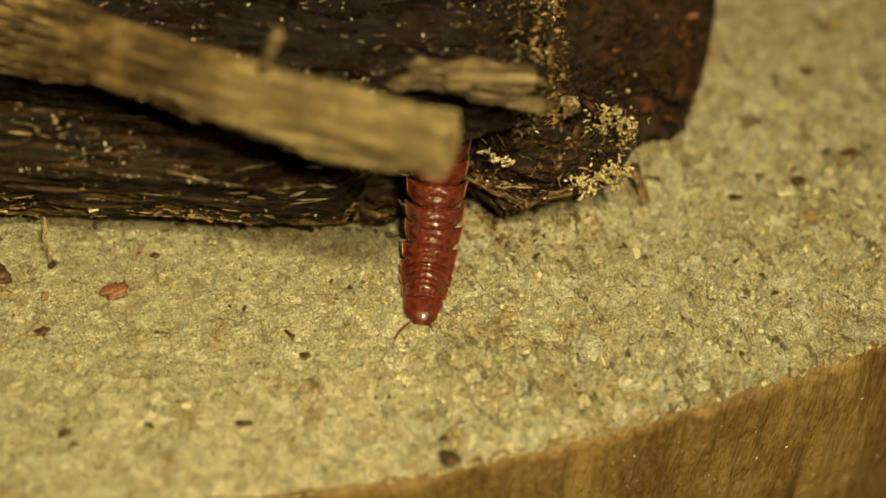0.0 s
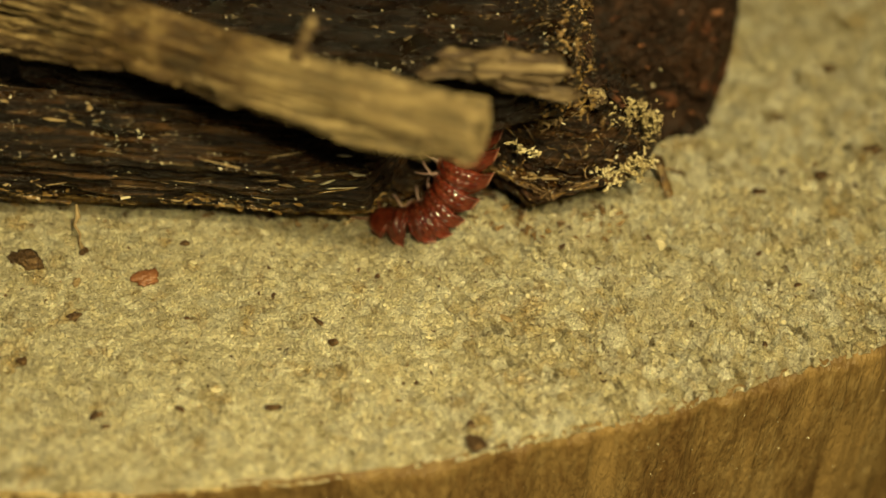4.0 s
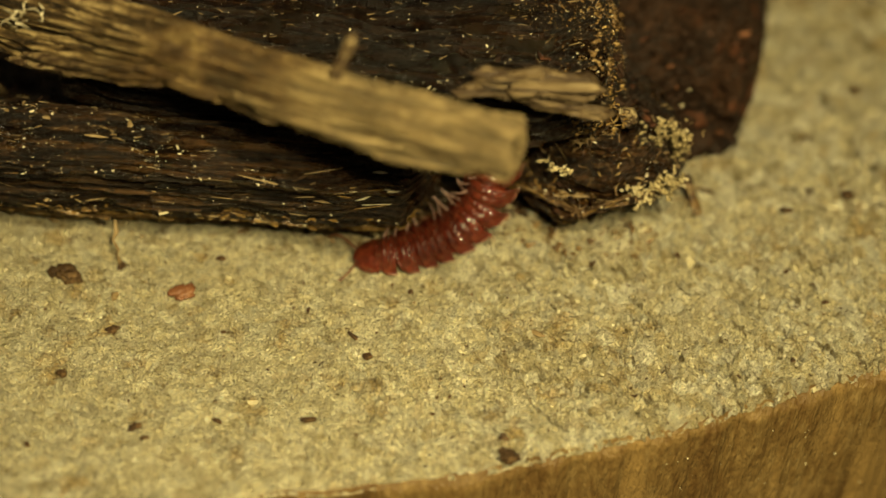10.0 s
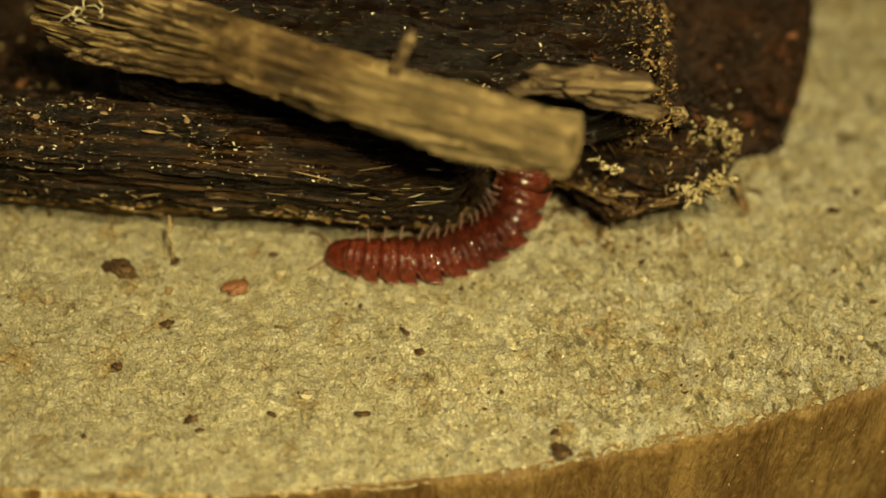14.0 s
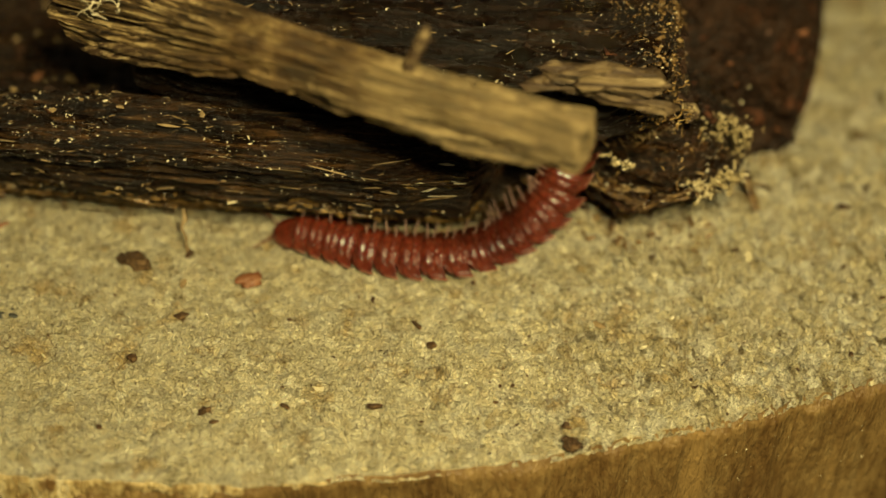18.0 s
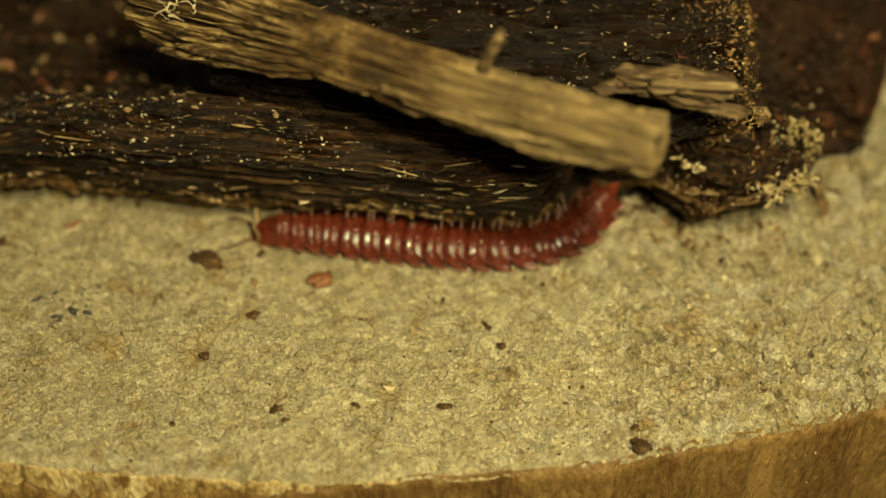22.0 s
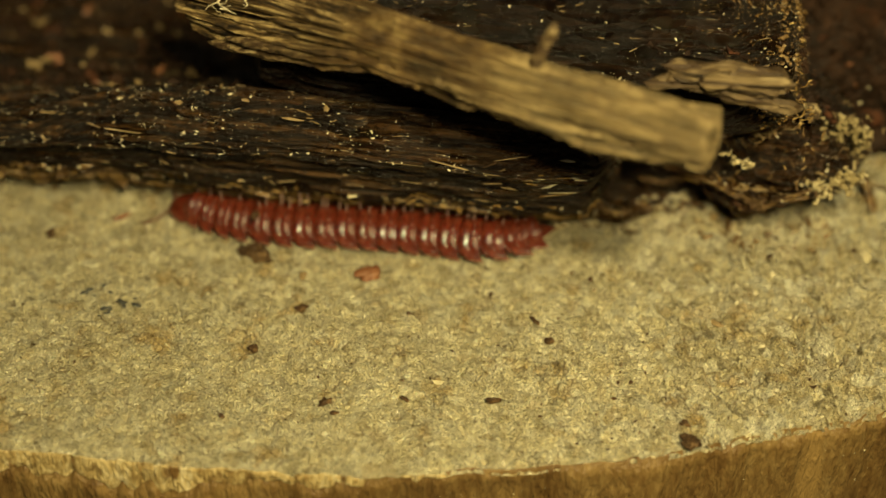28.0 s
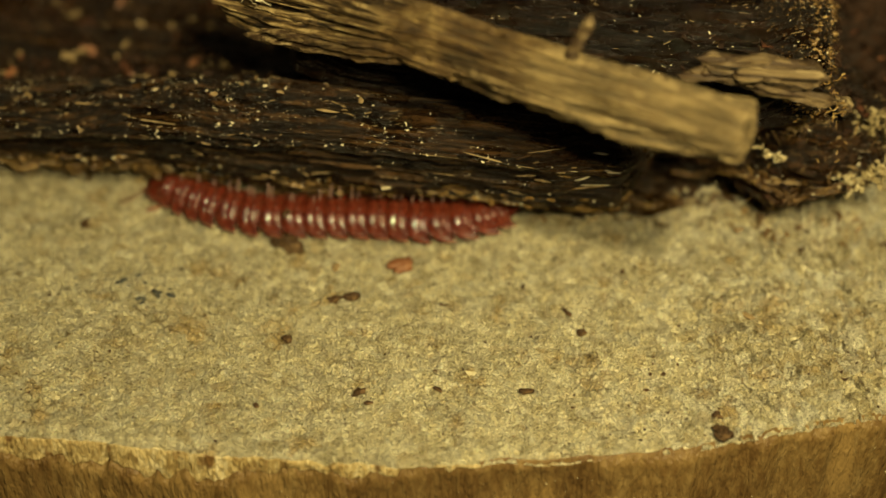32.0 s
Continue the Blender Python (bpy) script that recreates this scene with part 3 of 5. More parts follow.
def stump():
    ob = thing("tree_stump", "round sawn stump of pale rough end grain with a brown side", "stump")
    ob.location = (CX * MM, CY * MM, GROUND * MM)
    deg = np.pi / 180
    phi = np.r_[np.arange(-180, -13, 2.0), np.arange(-13, 35, 0.046), np.arange(35, 60, 0.25), np.arange(60, 180, 2.0)] * deg
    d = np.r_[0.0, 0.06, 0.15, 0.27, np.arange(0.4, 34, 0.12), 34 + 0.13 * np.cumsum(1.055 ** np.arange(68))]
    d = d[d < 140]
    P, D = np.meshgrid(phi, d, indexing="ij")
    R = rim_at(P) - D
    X, Y = CX + R * np.sin(P), CY - R * np.cos(P)
    band = 0.1 + 1.9 * np.clip(-(X[:, :1] + 16) / 20, 0, 1) + (0.5 + 1.2 * np.clip(-(X[:, :1] + 10) / 22, 0, 1)) * fbm(P[:, :1] * RIM / 3.0, P[:, :1] * 0 + 4, 57, 4) + 0.9 * fbm(P[:, :1] * RIM / 0.7, P[:, :1] * 0 + 6, 59, 2)
    band = np.clip(band, 0.03, 3.4)
    ragged = np.clip(-(X[:, :1] + 15 + 9 * fbm(X[:, :1] / 2.5, X[:, :1] * 0, 60, 3)) / 4, 0, 1)
    band = band * (0.05 + 0.95 * ragged)
    lip = np.exp(-D / 0.35)
    Z = relief(X, Y) * (1 - 0.4 * lip) - 0.28 * lip - 0.45 * np.exp(-D / 1.1) * np.clip((X + 26) / 20, 0, 1) + 0.22 * np.exp(-((D - 1.0) / 0.8) ** 2) * np.clip(-(X + 18) / 20, 0, 1)
    face = np.stack([X, Y, Z], -1)
    hang = [face[:, :1] - np.stack([0 * band, 0 * band, band * f], -1) + 0.12 * (ragged - 0.6)[..., None] * np.stack([np.sin(P[:, :1]), -np.cos(P[:, :1]), 0 * band], -1) * (f > 0.1) + 0.1 * ragged[..., None] * np.stack([fbm(X[:, :1] / 0.5, band * 0 + 9 * f, 58, 2)] * 3, -1) for f in (1.0, 0.8, 0.6, 0.4, 0.2, 0.08)]
    top = part("cut_face", grid_mesh("cut_face", face[:, ::-1]), SAWN, ob)
    torn = part("torn_rim", grid_mesh("torn_rim", np.concatenate(hang + [face[:, :2] + np.stack([0 * ragged, 0 * ragged, 0.05 * ragged - 0.04], -1)], axis=1)[:, ::-1]), RIM_WOOD, ob, "torn ochre fibres along the rim")
    z = -np.r_[0.0, 0.12, 0.3, np.arange(0.55, 17, 0.3), 17 + 0.3 * np.cumsum(1.12 ** np.arange(36))]
    z = z[z > GROUND]
    z = np.r_[z, GROUND]
    P, Q = np.meshgrid(phi, z, indexing="ij")
    S = P * RIM
    R = rim_at(P) + 0.5 * fbm(S / 1.6, Q / 14, 51, 4) * np.clip((-Q - band) / 1.2, 0, 1) + 0.5 * fbm(S / 6, Q / 40, 52, 3) * np.clip(-Q / 3, 0, 1) - 0.25 + 0.45 * np.clip((-Q - band) / 0.8, 0, 1)
    X, Y = CX + R * np.sin(P), CY - R * np.cos(P)
    Zs = Q + (-0.28 + 0.6 * relief(CX + (rim_at(P)) * np.sin(P), CY - rim_at(P) * np.cos(P))) * (Q > -0.01) + 0 * X
    side = part("side", grid_mesh("side", np.stack([X, Y, Zs], -1)), RIND, ob, "brown weathered side with vertical grain")
    for o in (top, torn, side):
        o.matrix_parent_inverse = Matrix.Translation((-CX * MM, -CY * MM, -GROUND * MM))
    return ob


def table():
    bm = bmesh.new()
    bmesh.ops.create_grid(bm, x_segments=8, y_segments=8, size=30.0)
    me = bpy.data.meshes.new("ground")
    bm.to_mesh(me)
    bm.free()
    me.materials.append(TABLE)
    ob = new("ground", me)
    ob.location = (0, 0, GROUND * MM - 0.0002)
    return tagged(ob, "dark plain ground under the stump", "ground", kind="structure")


stump()
table()


# ---- the rotten log on the stump ----
def profile(knots, count, dense):
    """Points along a smooth curve through knots (y, z), most of them between the two knots named by dense."""
    k = np.array(knots, float)
    s = np.r_[0, np.cumsum(np.hypot(*np.diff(k, axis=0).T))]
    n0 = int(count * 0.06) if dense[0] else 0
    n1 = count - n0 - int(count * 0.10)
    u = np.r_[np.linspace(0, s[dense[0]], n0, endpoint=False), np.linspace(s[dense[0]], s[dense[1]], n1, endpoint=False), np.linspace(s[dense[1]], s[-1], count - n0 - n1)]
    fine = np.linspace(0, s[-1], 400)
    y, z = np.interp(fine, s, k[:, 0]), np.interp(fine, s, k[:, 1])
    for _ in range(12):
        y[1:-1], z[1:-1] = (y[:-2] + 2 * y[1:-1] + y[2:]) / 4, (z[:-2] + 2 * z[1:-1] + z[2:]) / 4
    return np.stack([np.interp(u, fine, y), np.interp(u, fine, z)], -1), u


def swept(xs, shape, count, rough, seed, dense, grain=9.0, across=0.9):
    """A skin swept along x. shape(x) gives the knots; grain is the length and across the width of its ridges in mm."""
    rows = []
    for x in xs:
        p, u = profile(shape(x), count, dense)
        rows.append(np.column_stack([np.full(count, x), p, u]))
    co = np.array(rows)
    X, U = co[..., 0], co[..., 3]
    t = np.gradient(co[..., 1:3], axis=1)
    t /= np.maximum(np.linalg.norm(t, axis=-1), 1e-9)[..., None]
    nrm = np.stack([-t[..., 1], t[..., 0]], -1)
    Uw = U + 0.25 * fbm(X / 14, U / 4, seed + 1, 2)
    h = 0.8 * fbm(X / grain, Uw / across, seed, 4) + 0.8 * fbm(X / (grain * 2), U / (across * 3.5), seed + 3, 2) + 0.28 * fbm(X / 1.1, U / 0.45, seed + 6, 3)
    line = np.abs(vnoise(X / (grain * 1.6), Uw / (across * 0.55), seed + 2)) * 2
    h = h - 0.7 * np.clip(0.3 - line, 0, 1) / 0.3 - 0.45 * np.clip(vnoise(X / 5.0, U / 1.6, seed + 31) - 0.22, 0, 1) / 0.28
    c, pick = cells(X / (grain * 0.5), Uw / (across * 0.8), seed + 11)
    h = h + 0.75 * (pick - 0.5)
    edge = np.clip(np.minimum(np.arange(count), np.arange(count)[::-1]) / 6.0, 0, 1)
    co[..., 1:3] += nrm * (rough * h * edge)[..., None]
    return co[..., :3]


def ridge_knots(x):
    """The long lower ridge: a hollow foot, a rounded face, and a back that slopes down into the hollow behind."""
    top = np.interp(x, [-110, -70, -55, -46, -37, -29, -14, -6], [8.0, 8.6, 10.2, 12.0, 13.5, 14.3, 13.6, 12.0])
    lip = np.interp(x, [-110, -62, -50, -34, -20, -13, -8, -4.6], [5.8, 5.2, 5.2, 4.9, 4.8, 4.4, 4.8, 6.4]) + 0.8 * float(fbm(np.array(x / 5.0), np.array(1.5), 61, 2))
    low = np.interp(x, [-110, -55, -40, -15, -7.5, -4.6], [2.2, 2.7, 3.4, 3.4, 3.5, 4.6])
    front = np.interp(x, [-110, -60, -45, -30, -12, -7, -4.6], [3.0, 2.4, 1.4, 0.7, 0.3, 1.3, 4.0])
    k = 0.55 * float(fbm(np.array(x / 9.0), np.array(4.5), 62, 3))
    return [(15, 0.1), (9.6, 0.1), (9.2, low * 0.4), (lip + 1.4, low - 0.3 + k * 0.4), (lip - 0.5, low + 1.3), (lip - 1.7, low + 3.0), (front + 1.5, low + 4.8), (front + 0.6, low + 6.8), (front - 0.1 + k, top - 2.6),
            (front + 1.4, top - 0.7), (front + 3.2, top), (front + 5.2, top - 1.0), (13, top * 0.55), (18, 5.0), (40, 4.6), (60, 0.1)]


def slab_knots(x):
    """The upper mass: notched at the front so that its brow overhangs."""
    k = 0.7 * float(fbm(np.array(x / 4.0), np.array(2.5), 71, 3))
    brow = np.interp(x, [-34, -28, -10, 2, 6, 8.2], [6.0, 4.6, 3.6, 3.4, 5.0, 8.5]) + k * 0.5
    top = np.interp(x, [-34, -28, 8.2], [16.5, 18.2, 18.6])
    return [(13.0, 0.1), (12.0, 0.6), (11.5, 3.0), (11.2, 9.5 + k), (9.0, 11.5), (brow + 1.0, 12.6), (brow, 14.0), (brow - 0.3, 16.0 + k), (brow + 0.5, top - 0.6),
            (brow + 2.0, top), (brow + 7, top + 0.3 + k * 0.3), (30, top + 0.8), (60, top)]


def back_knots(x):
    """The low brown wood that shows behind the broken end."""
    edge = 15.0 + 0.3 * (x - 8) + 0.9 * float(fbm(np.array(x / 3.0), np.array(6.5), 73, 3))
    top = np.interp(x, [6, 16, 20, 22.5], [9.5, 8.0, 5.4, 2.0])
    return [(edge + 2.0, 0.1), (edge + 0.5, 1.0), (edge, top * 0.45), (edge + 0.8, top * 0.8), (edge + 3, top), (edge + 14, top + 0.8), (edge + 26, top), (62, 0.1)]


def end_knots(x):
    """The frayed broken end: a low rounded stump of fibres over a thin bark strip."""
    f = np.interp(x, [-11, -5.5, -3.0, 0.4, 2.4, 4.5, 8, 12, 14.8, 16.2], [12.5, 12.0, 11.6, 10.6, 8.4, 7.2, 6.6, 8.0, 10.5, 13.0]) + 0.7 * float(fbm(np.array(x / 2.5), np.array(8.5), 77, 3))
    low = np.interp(x, [-11, -5.5, 0, 5, 8, 11, 14.4], [2.6, 3.6, 3.6, 2.9, 4.2, 5.4, 5.6])
    top = np.interp(x, [-11, -5.5, -2.5, 1.0, 2.6, 4, 8, 11, 13, 14.4], [4.4, 5.2, 5.6, 6.6, 8.5, 10.6, 11.2, 10.2, 8.6, 7.0])
    top = top + 0.8 * float(fbm(np.array(x / 1.6), np.array(9.5), 78, 3))
    return [(19.0, 0.1), (15.5, 0.3), (f + 5.4, low * 0.45), (f + 0.9, low - 0.3), (f, low + 0.5), (f + 0.5, (low + top) * 0.5), (f + 1.4, top - 1.2), (f + 3.0, top - 0.3), (f + 5.0, top), (18.5, top * 0.9), (20, 0.1)]


def plate_knots(x):
    """A thin sheet of bark that lies on the cut face under the broken end and rises behind."""
    f = np.interp(x, [-18.5, -12, -6.1, -4.4, -0.3, 3.8, 6.5, 10.2, 13.0], [9.2, 8.6, 8.3, 9.0, 9.5, 9.4, 11.1, 13.0, 14.5]) + 0.8 * float(fbm(np.array(x / 2.2), np.array(3.5), 79, 3))
    return [(f + 6.0, 0.1), (f + 1.0, 0.1), (f, 0.15), (f + 0.15, 0.45), (f + 1.6, 0.75), (f + 3.4, 1.3), (f + 5.2, 2.4), (f + 6.5, 2.5), (f + 7, 0.1)]


def flap_knots(x):
    """A thin wet scrap of bark on the cut face under the lip of the log."""
    f = np.interp(x, [-17.3, -13.6, -10.1, -7.6, -6.4], [8.9, 7.6, 7.4, 8.8, 10.2]) + 0.7 * float(fbm(np.array(x / 1.4), np.array(5.5), 80, 3))
    return [(f + 5.0, 0.1), (f + 0.8, 0.1), (f, 0.25), (f + 0.1, 0.6), (f + 1.2, 0.8), (f + 2.4, 1.5), (f + 3.4, 2.2), (f + 4.4, 2.0), (f + 5.2, 0.1)]


def tapered(co, at_start, at_end, length):
    """Draws the ends of a swept skin in towards its own middle, so that they close roundly."""
    x = co[:, 0, 0]
    mid = co[..., 1:3].mean(axis=1, keepdims=True)
    k = np.ones(len(x))
    if at_start:
        k = np.minimum(k, np.sqrt(np.clip((x - x[0]) / length, 0.0, 1)))
    if at_end:
        k = np.minimum(k, np.sqrt(np.clip((x[-1] - x) / length, 0.0, 1)))
    co[..., 1:3] = mid + (co[..., 1:3] - mid) * k[:, None, None]
    co[..., 2] = np.maximum(co[..., 2], 0.08)
    return co


def splinter(a, b, thick, mat_, name, parent, seed, label="", flat=0.6, rows=60, ring=28, ragged=0.35, blunt=0.8):
    """A torn sliver of wood between two points (mm): fibrous, uneven, with ragged ends."""
    a, b = np.array(a, float), np.array(b, float)
    u = np.linspace(0, 1, rows)
    axis = (b - a) / np.linalg.norm(b - a)
    side = np.cross(axis, (0, 0, 1))
    side /= np.linalg.norm(side)
    up = np.cross(side, axis)
    ang = np.linspace(0, 2 * np.pi, ring, endpoint=False)
    L = np.linalg.norm(b - a)
    U, A = np.meshgrid(u, ang, indexing="ij")
    S = A / (2 * np.pi) * 8
    period = (np.sin(A) + 2) * 3
    r = thick * (1 + ragged * fbm(U * L / 4, period, seed, 3) + 0.7 * ragged * fbm(U * L / 7, S * 1.6, seed + 4, 3) + 0.22 * ragged * fbm(U * L / 0.8, S * 3, seed + 5, 2))
    ends = np.clip(np.minimum(U, 1 - U) * L / (blunt * thick * (1 + 0.8 * fbm(S, U * 0, seed + 12, 2))), 0, 1) ** 0.6
    shift = (fbm(S * 1.4, U * 0 + 1, seed + 8, 3) * 0.9 * thick)[..., None] * axis * (np.clip(1 - np.minimum(U, 1 - U) * L / (2 * thick), 0, 1))[..., None]
    bend = (0.5 * fbm(u * L / 14, u * 0 + 3, seed + 9, 2) * thick)[:, None, None]
    co = a + (b - a) * U[..., None] + (r * ends)[..., None] * (np.cos(A)[..., None] * side * 1.0 + np.sin(A)[..., None] * up * flat) + shift + bend * up
    return part(name, grid_mesh(name, co, wrap=True, caps=True), mat_, parent, label)


def hairs(name, parent, mat_, count, centre, spread, length, radius, seed, aim=(0, -0.3, 0.6), label="", bend=0.14):
    """A tuft of short curled fibres, joined."""
    rng = np.random.default_rng(seed)
    out = []
    for _ in range(count):
        p = np.array(centre) + rng.normal(size=3) * spread
        v = np.array(aim) * 0.6 + rng.normal(size=3)
        v /= np.linalg.norm(v)
        n = length * rng.uniform(0.35, 1.1)
        pts = [p]
        for _ in range(6):
            v = v + rng.normal(size=3) * bend
            v /= np.linalg.norm(v)
            pts.append(pts[-1] + v * n / 6)
        out.append(tube(pts, radius * rng.uniform(0.5, 1.3) * np.array([0.6, 1, 1.1, 0.9, 1, 0.7, 0.25]) * rng.uniform(0.6, 1.3, size=7), 5))
    return part(name, join(out, name), mat_, parent, label)


def matted(name, parent, mat_, clumps, radius, seed, label):
    """Short lumpy shreds of torn wood, packed in clumps: count, centre, spread."""
    rng = np.random.default_rng(seed)
    shreds = []
    for count, centre, spread in clumps:
        for _ in range(count):
            q = [np.array(centre) + rng.normal(size=3) * spread]
            way = rng.normal(size=3) * (1, 0.6, 0.9)
            for _ in range(int(rng.integers(3, 9))):
                way = way / np.linalg.norm(way) + 0.65 * rng.normal(size=3) * (1, 0.6, 0.9)
                q.append(q[-1] + 0.14 * way / np.linalg.norm(way))
            r = radius * np.exp(0.45 * rng.normal(size=len(q)))
            r[0], r[-1] = 0.2 * r[0], 0.2 * r[-1]
            co = tube(np.array(q), r, 6)
            shreds.append(co + 0.2 * radius * rng.normal(size=co.shape))
    return tagged(part(name, join(shreds, name), mat_, parent, label), label, kind="stuff")


def rotten_log():
    log = thing("rotten_log", "dark wet rotten log with a frayed broken end", "log")
    part("ridge", grid_mesh("ridge", tapered(swept(np.r_[np.arange(-110, -66, 1.0), np.arange(-66, -4.6, 0.17)], ridge_knots, 300, 0.62, 81, (1, 12), grain=13.0, across=0.62), False, True, 3.0)), DARK, log)
    part("slab", grid_mesh("slab", tapered(swept(np.arange(-34, 8.4, 0.17), slab_knots, 280, 0.7, 91, (1, 10)), True, True, 1.6)), SLAB, log)
    back = tapered(swept(np.arange(5, 20.4, 0.22), back_knots, 200, 2.2, 95, (0, 6), grain=3.0, across=1.8), False, True, 2.0)
    back[..., 0] += 0.13 * np.clip(back[..., 1] - 18, 0, 40) * np.clip((back[..., 0] - 8) / 8, 0, 1)
    part("back_wood", grid_mesh("back_wood", back), BACK, log, "reddish brown crumbling wood")
    part("broken_end", grid_mesh("broken_end", tapered(swept(np.arange(-11.0, 14.4, 0.13), end_knots, 230, 0.75, 101, (1, 8), grain=2.6, across=0.6), True, True, 2.0)), DARK, log, "frayed dark end with bark strip")
    part("bark_plate", grid_mesh("bark_plate", tapered(swept(np.arange(-18.5, 12.5, 0.14), plate_knots, 110, 0.6, 111, (0, 6), grain=3.0, across=0.6), True, True, 2.5)), DARK, log, "thin brown bark lying under the broken end")
    part("bark_flap", grid_mesh("bark_flap", tapered(swept(np.arange(-17.3, -6.4, 0.11), flap_knots, 100, 0.55, 117, (0, 6), grain=2.5, across=0.5), True, True, 2.0)), DARK, log, "wet dark scrap of bark on the cut face")
    rng = np.random.default_rng(45)
    for k in range(120):
        x = rng.uniform(-66, -9)
        n, z = rng.uniform(2.0, 7.0), rng.uniform(2.1, 4.5)
        y = np.interp(x, [-66, -62, -50, -34, -20, -9], [7.1, 6.9, 6.8, 6.6, 6.5, 6.4]) - 0.5 * (z - 2.1) + rng.normal() * 0.25
        splinter((x, y, z), (x + n, y + rng.normal() * 0.25, z + rng.normal() * 0.3), rng.uniform(0.14, 0.36), (LAMINA, GOLD, GOLD, TAN)[k % 4], "bark_strip", log, 511 + 3 * k, "golden brown strip of torn bark", flat=0.6, rows=34, ring=10, ragged=1.2, blunt=3.0)
    # the curled rim of the bark plate, bright along its upper edge
    edge = [(-3.2, 11.5, 2.5), (-1.7, 11.2, 2.4), (-0.1, 10.4, 4.0), (1.4, 9.2, 4.8), (3.0, 7.8, 5.2), (4.5, 7.0, 5.1), (5.9, 6.4, 4.5), (7.1, 6.2, 5.7), (9.5, 6.6, 6.0), (11.2, 7.4, 6.4)]
    for k in range(9):
        a, b = np.array(edge[k]), np.array(edge[k + 1])
        splinter(a - 0.25 * (b - a), b + 0.25 * (b - a), 0.26, (LAMINA, CRUMB)[k % 2 if k < 5 else 1], "bark_rim", log, 801 + 3 * k, "curled brown rim of bark", flat=0.6, rows=60, ring=18, ragged=1.8, blunt=3.0)
    for k in range(30):
        a, b = np.array(edge[k % 9]), np.array(edge[k % 9 + 1])
        shift = rng.normal(size=3) * (0.3, 0.2, 0.22) + (0, -0.15, 0.3)
        splinter(a + shift, b + shift + rng.normal(size=3) * 0.2, rng.uniform(0.05, 0.13), (CRUMB, LAMINA, CRUMB, GOLD)[k % 4], "bark_strip", log, 811 + 5 * k, "golden brown strip of torn bark", flat=0.6, rows=34, ring=10, ragged=1.3, blunt=2.5)
    rng = np.random.default_rng(44)
    for k in range(16):
        c = np.array((rng.uniform(-1.5, 4.2), rng.uniform(0.8, 2.6), rng.uniform(19.0, 21.3)))
        half = np.array((rng.uniform(1.6, 3.4), rng.normal() * 0.25, rng.normal() * 0.35 - 0.15))
        splinter(c - half, c + half, rng.uniform(0.35, 0.75), STRAW, "splinter", log, 311 + 7 * k, "pale torn splinter", flat=0.7, ragged=1.2, blunt=1.6, rows=44, ring=20)
    bpy.context.view_layer.update()
    # slivers that lie along the face: x from, x to, height, thickness
    rows = [(-13.6, -9.6, 11.4, 0.15, FIBRE), (-9.8, -8.6, 11.5, 0.15, FIBRE), (-8.2, -6.9, 11.4, 0.15, FIBRE), (-13.0, -11.6, 10.6, 0.14, TAN), (-11.4, -10.2, 10.5, 0.15, FIBRE), (-10.6, -9.2, 10.2, 0.16, TAN),
            (-12.4, -11.0, 9.9, 0.14, FIBRE), (-30.4, -28.6, 13.2, 0.14, TAN), (-29.4, -28.8, 12.7, 0.17, FIBRE), (-9.6, -6.9, 7.2, 0.2, TAN), (-13.4, -9.4, 10.3, 0.13, FIBRE), (-12.6, -8.4, 9.9, 0.12, TAN), (-9.2, -7.6, 10.4, 0.12, FIBRE), (-12.4, -11.2, 9.2, 0.13, GOLD), (-11.0, -9.8, 9.1, 0.13, FIBRE), (-9.6, -8.2, 9.2, 0.13, GOLD), (-14.0, -12.6, 8.6, 0.16, TAN), (-10.9, -10.0, 11.7, 0.16, FIBRE)]
    for k in range(18):
        x, z = rng.uniform(-15.5, -7.5), rng.uniform(6.5, 11.2)
        rows.append((x, x + rng.uniform(0.8, 3.2), z, rng.uniform(0.04, 0.085), (GOLD, FIBRE, TAN, GOLD)[k % 4]))
    for k in range(110):
        lip = k % 5 < 3
        x, z = rng.uniform(-62, -7), rng.uniform(2.4, 5.2) if lip else rng.uniform(5.5, 13.0)
        n = rng.uniform(0.7, 3.2)
        rows.append((x, x + n, z, rng.uniform(0.05, 0.15) if lip else rng.uniform(0.035, 0.08), (TAN, CRUMB, LAMINA, CRUMB, TAN)[int(rng.integers(5))]))
    for k in range(40):
        x, z = rng.uniform(-6, 12), rng.uniform(3.6, 7.0)
        rows.append((x, x + rng.uniform(0.7, 3.0), z, rng.uniform(0.05, 0.13), (TAN, CRUMB, TAN)[int(rng.integers(3))]))
    deps = bpy.context.evaluated_depsgraph_get()
    for k, (x0, x1, z, w, m) in enumerate(rows):
        ends = []
        for x in (x0, x1):
            ok, p, _, _, _, _ = scene.ray_cast(deps, Vector((x * MM, -0.03, (z + 0.25 * math.sin(7 * x)) * MM)), Vector((0, 1, 0)))
            if ok and p.y < 0.0105:
                ends.append((p.x / MM, p.y / MM - 1.3 * w, p.z / MM + 0.6 * w))
        if len(ends) == 2 and abs(ends[0][1] - ends[1][1]) < 0.9:
            splinter(*ends, w, m, "sliver", log, 140 + 5 * k, "thin torn sliver of wood", flat=0.6, rows=30, ring=8, ragged=1.9, blunt=5.0)
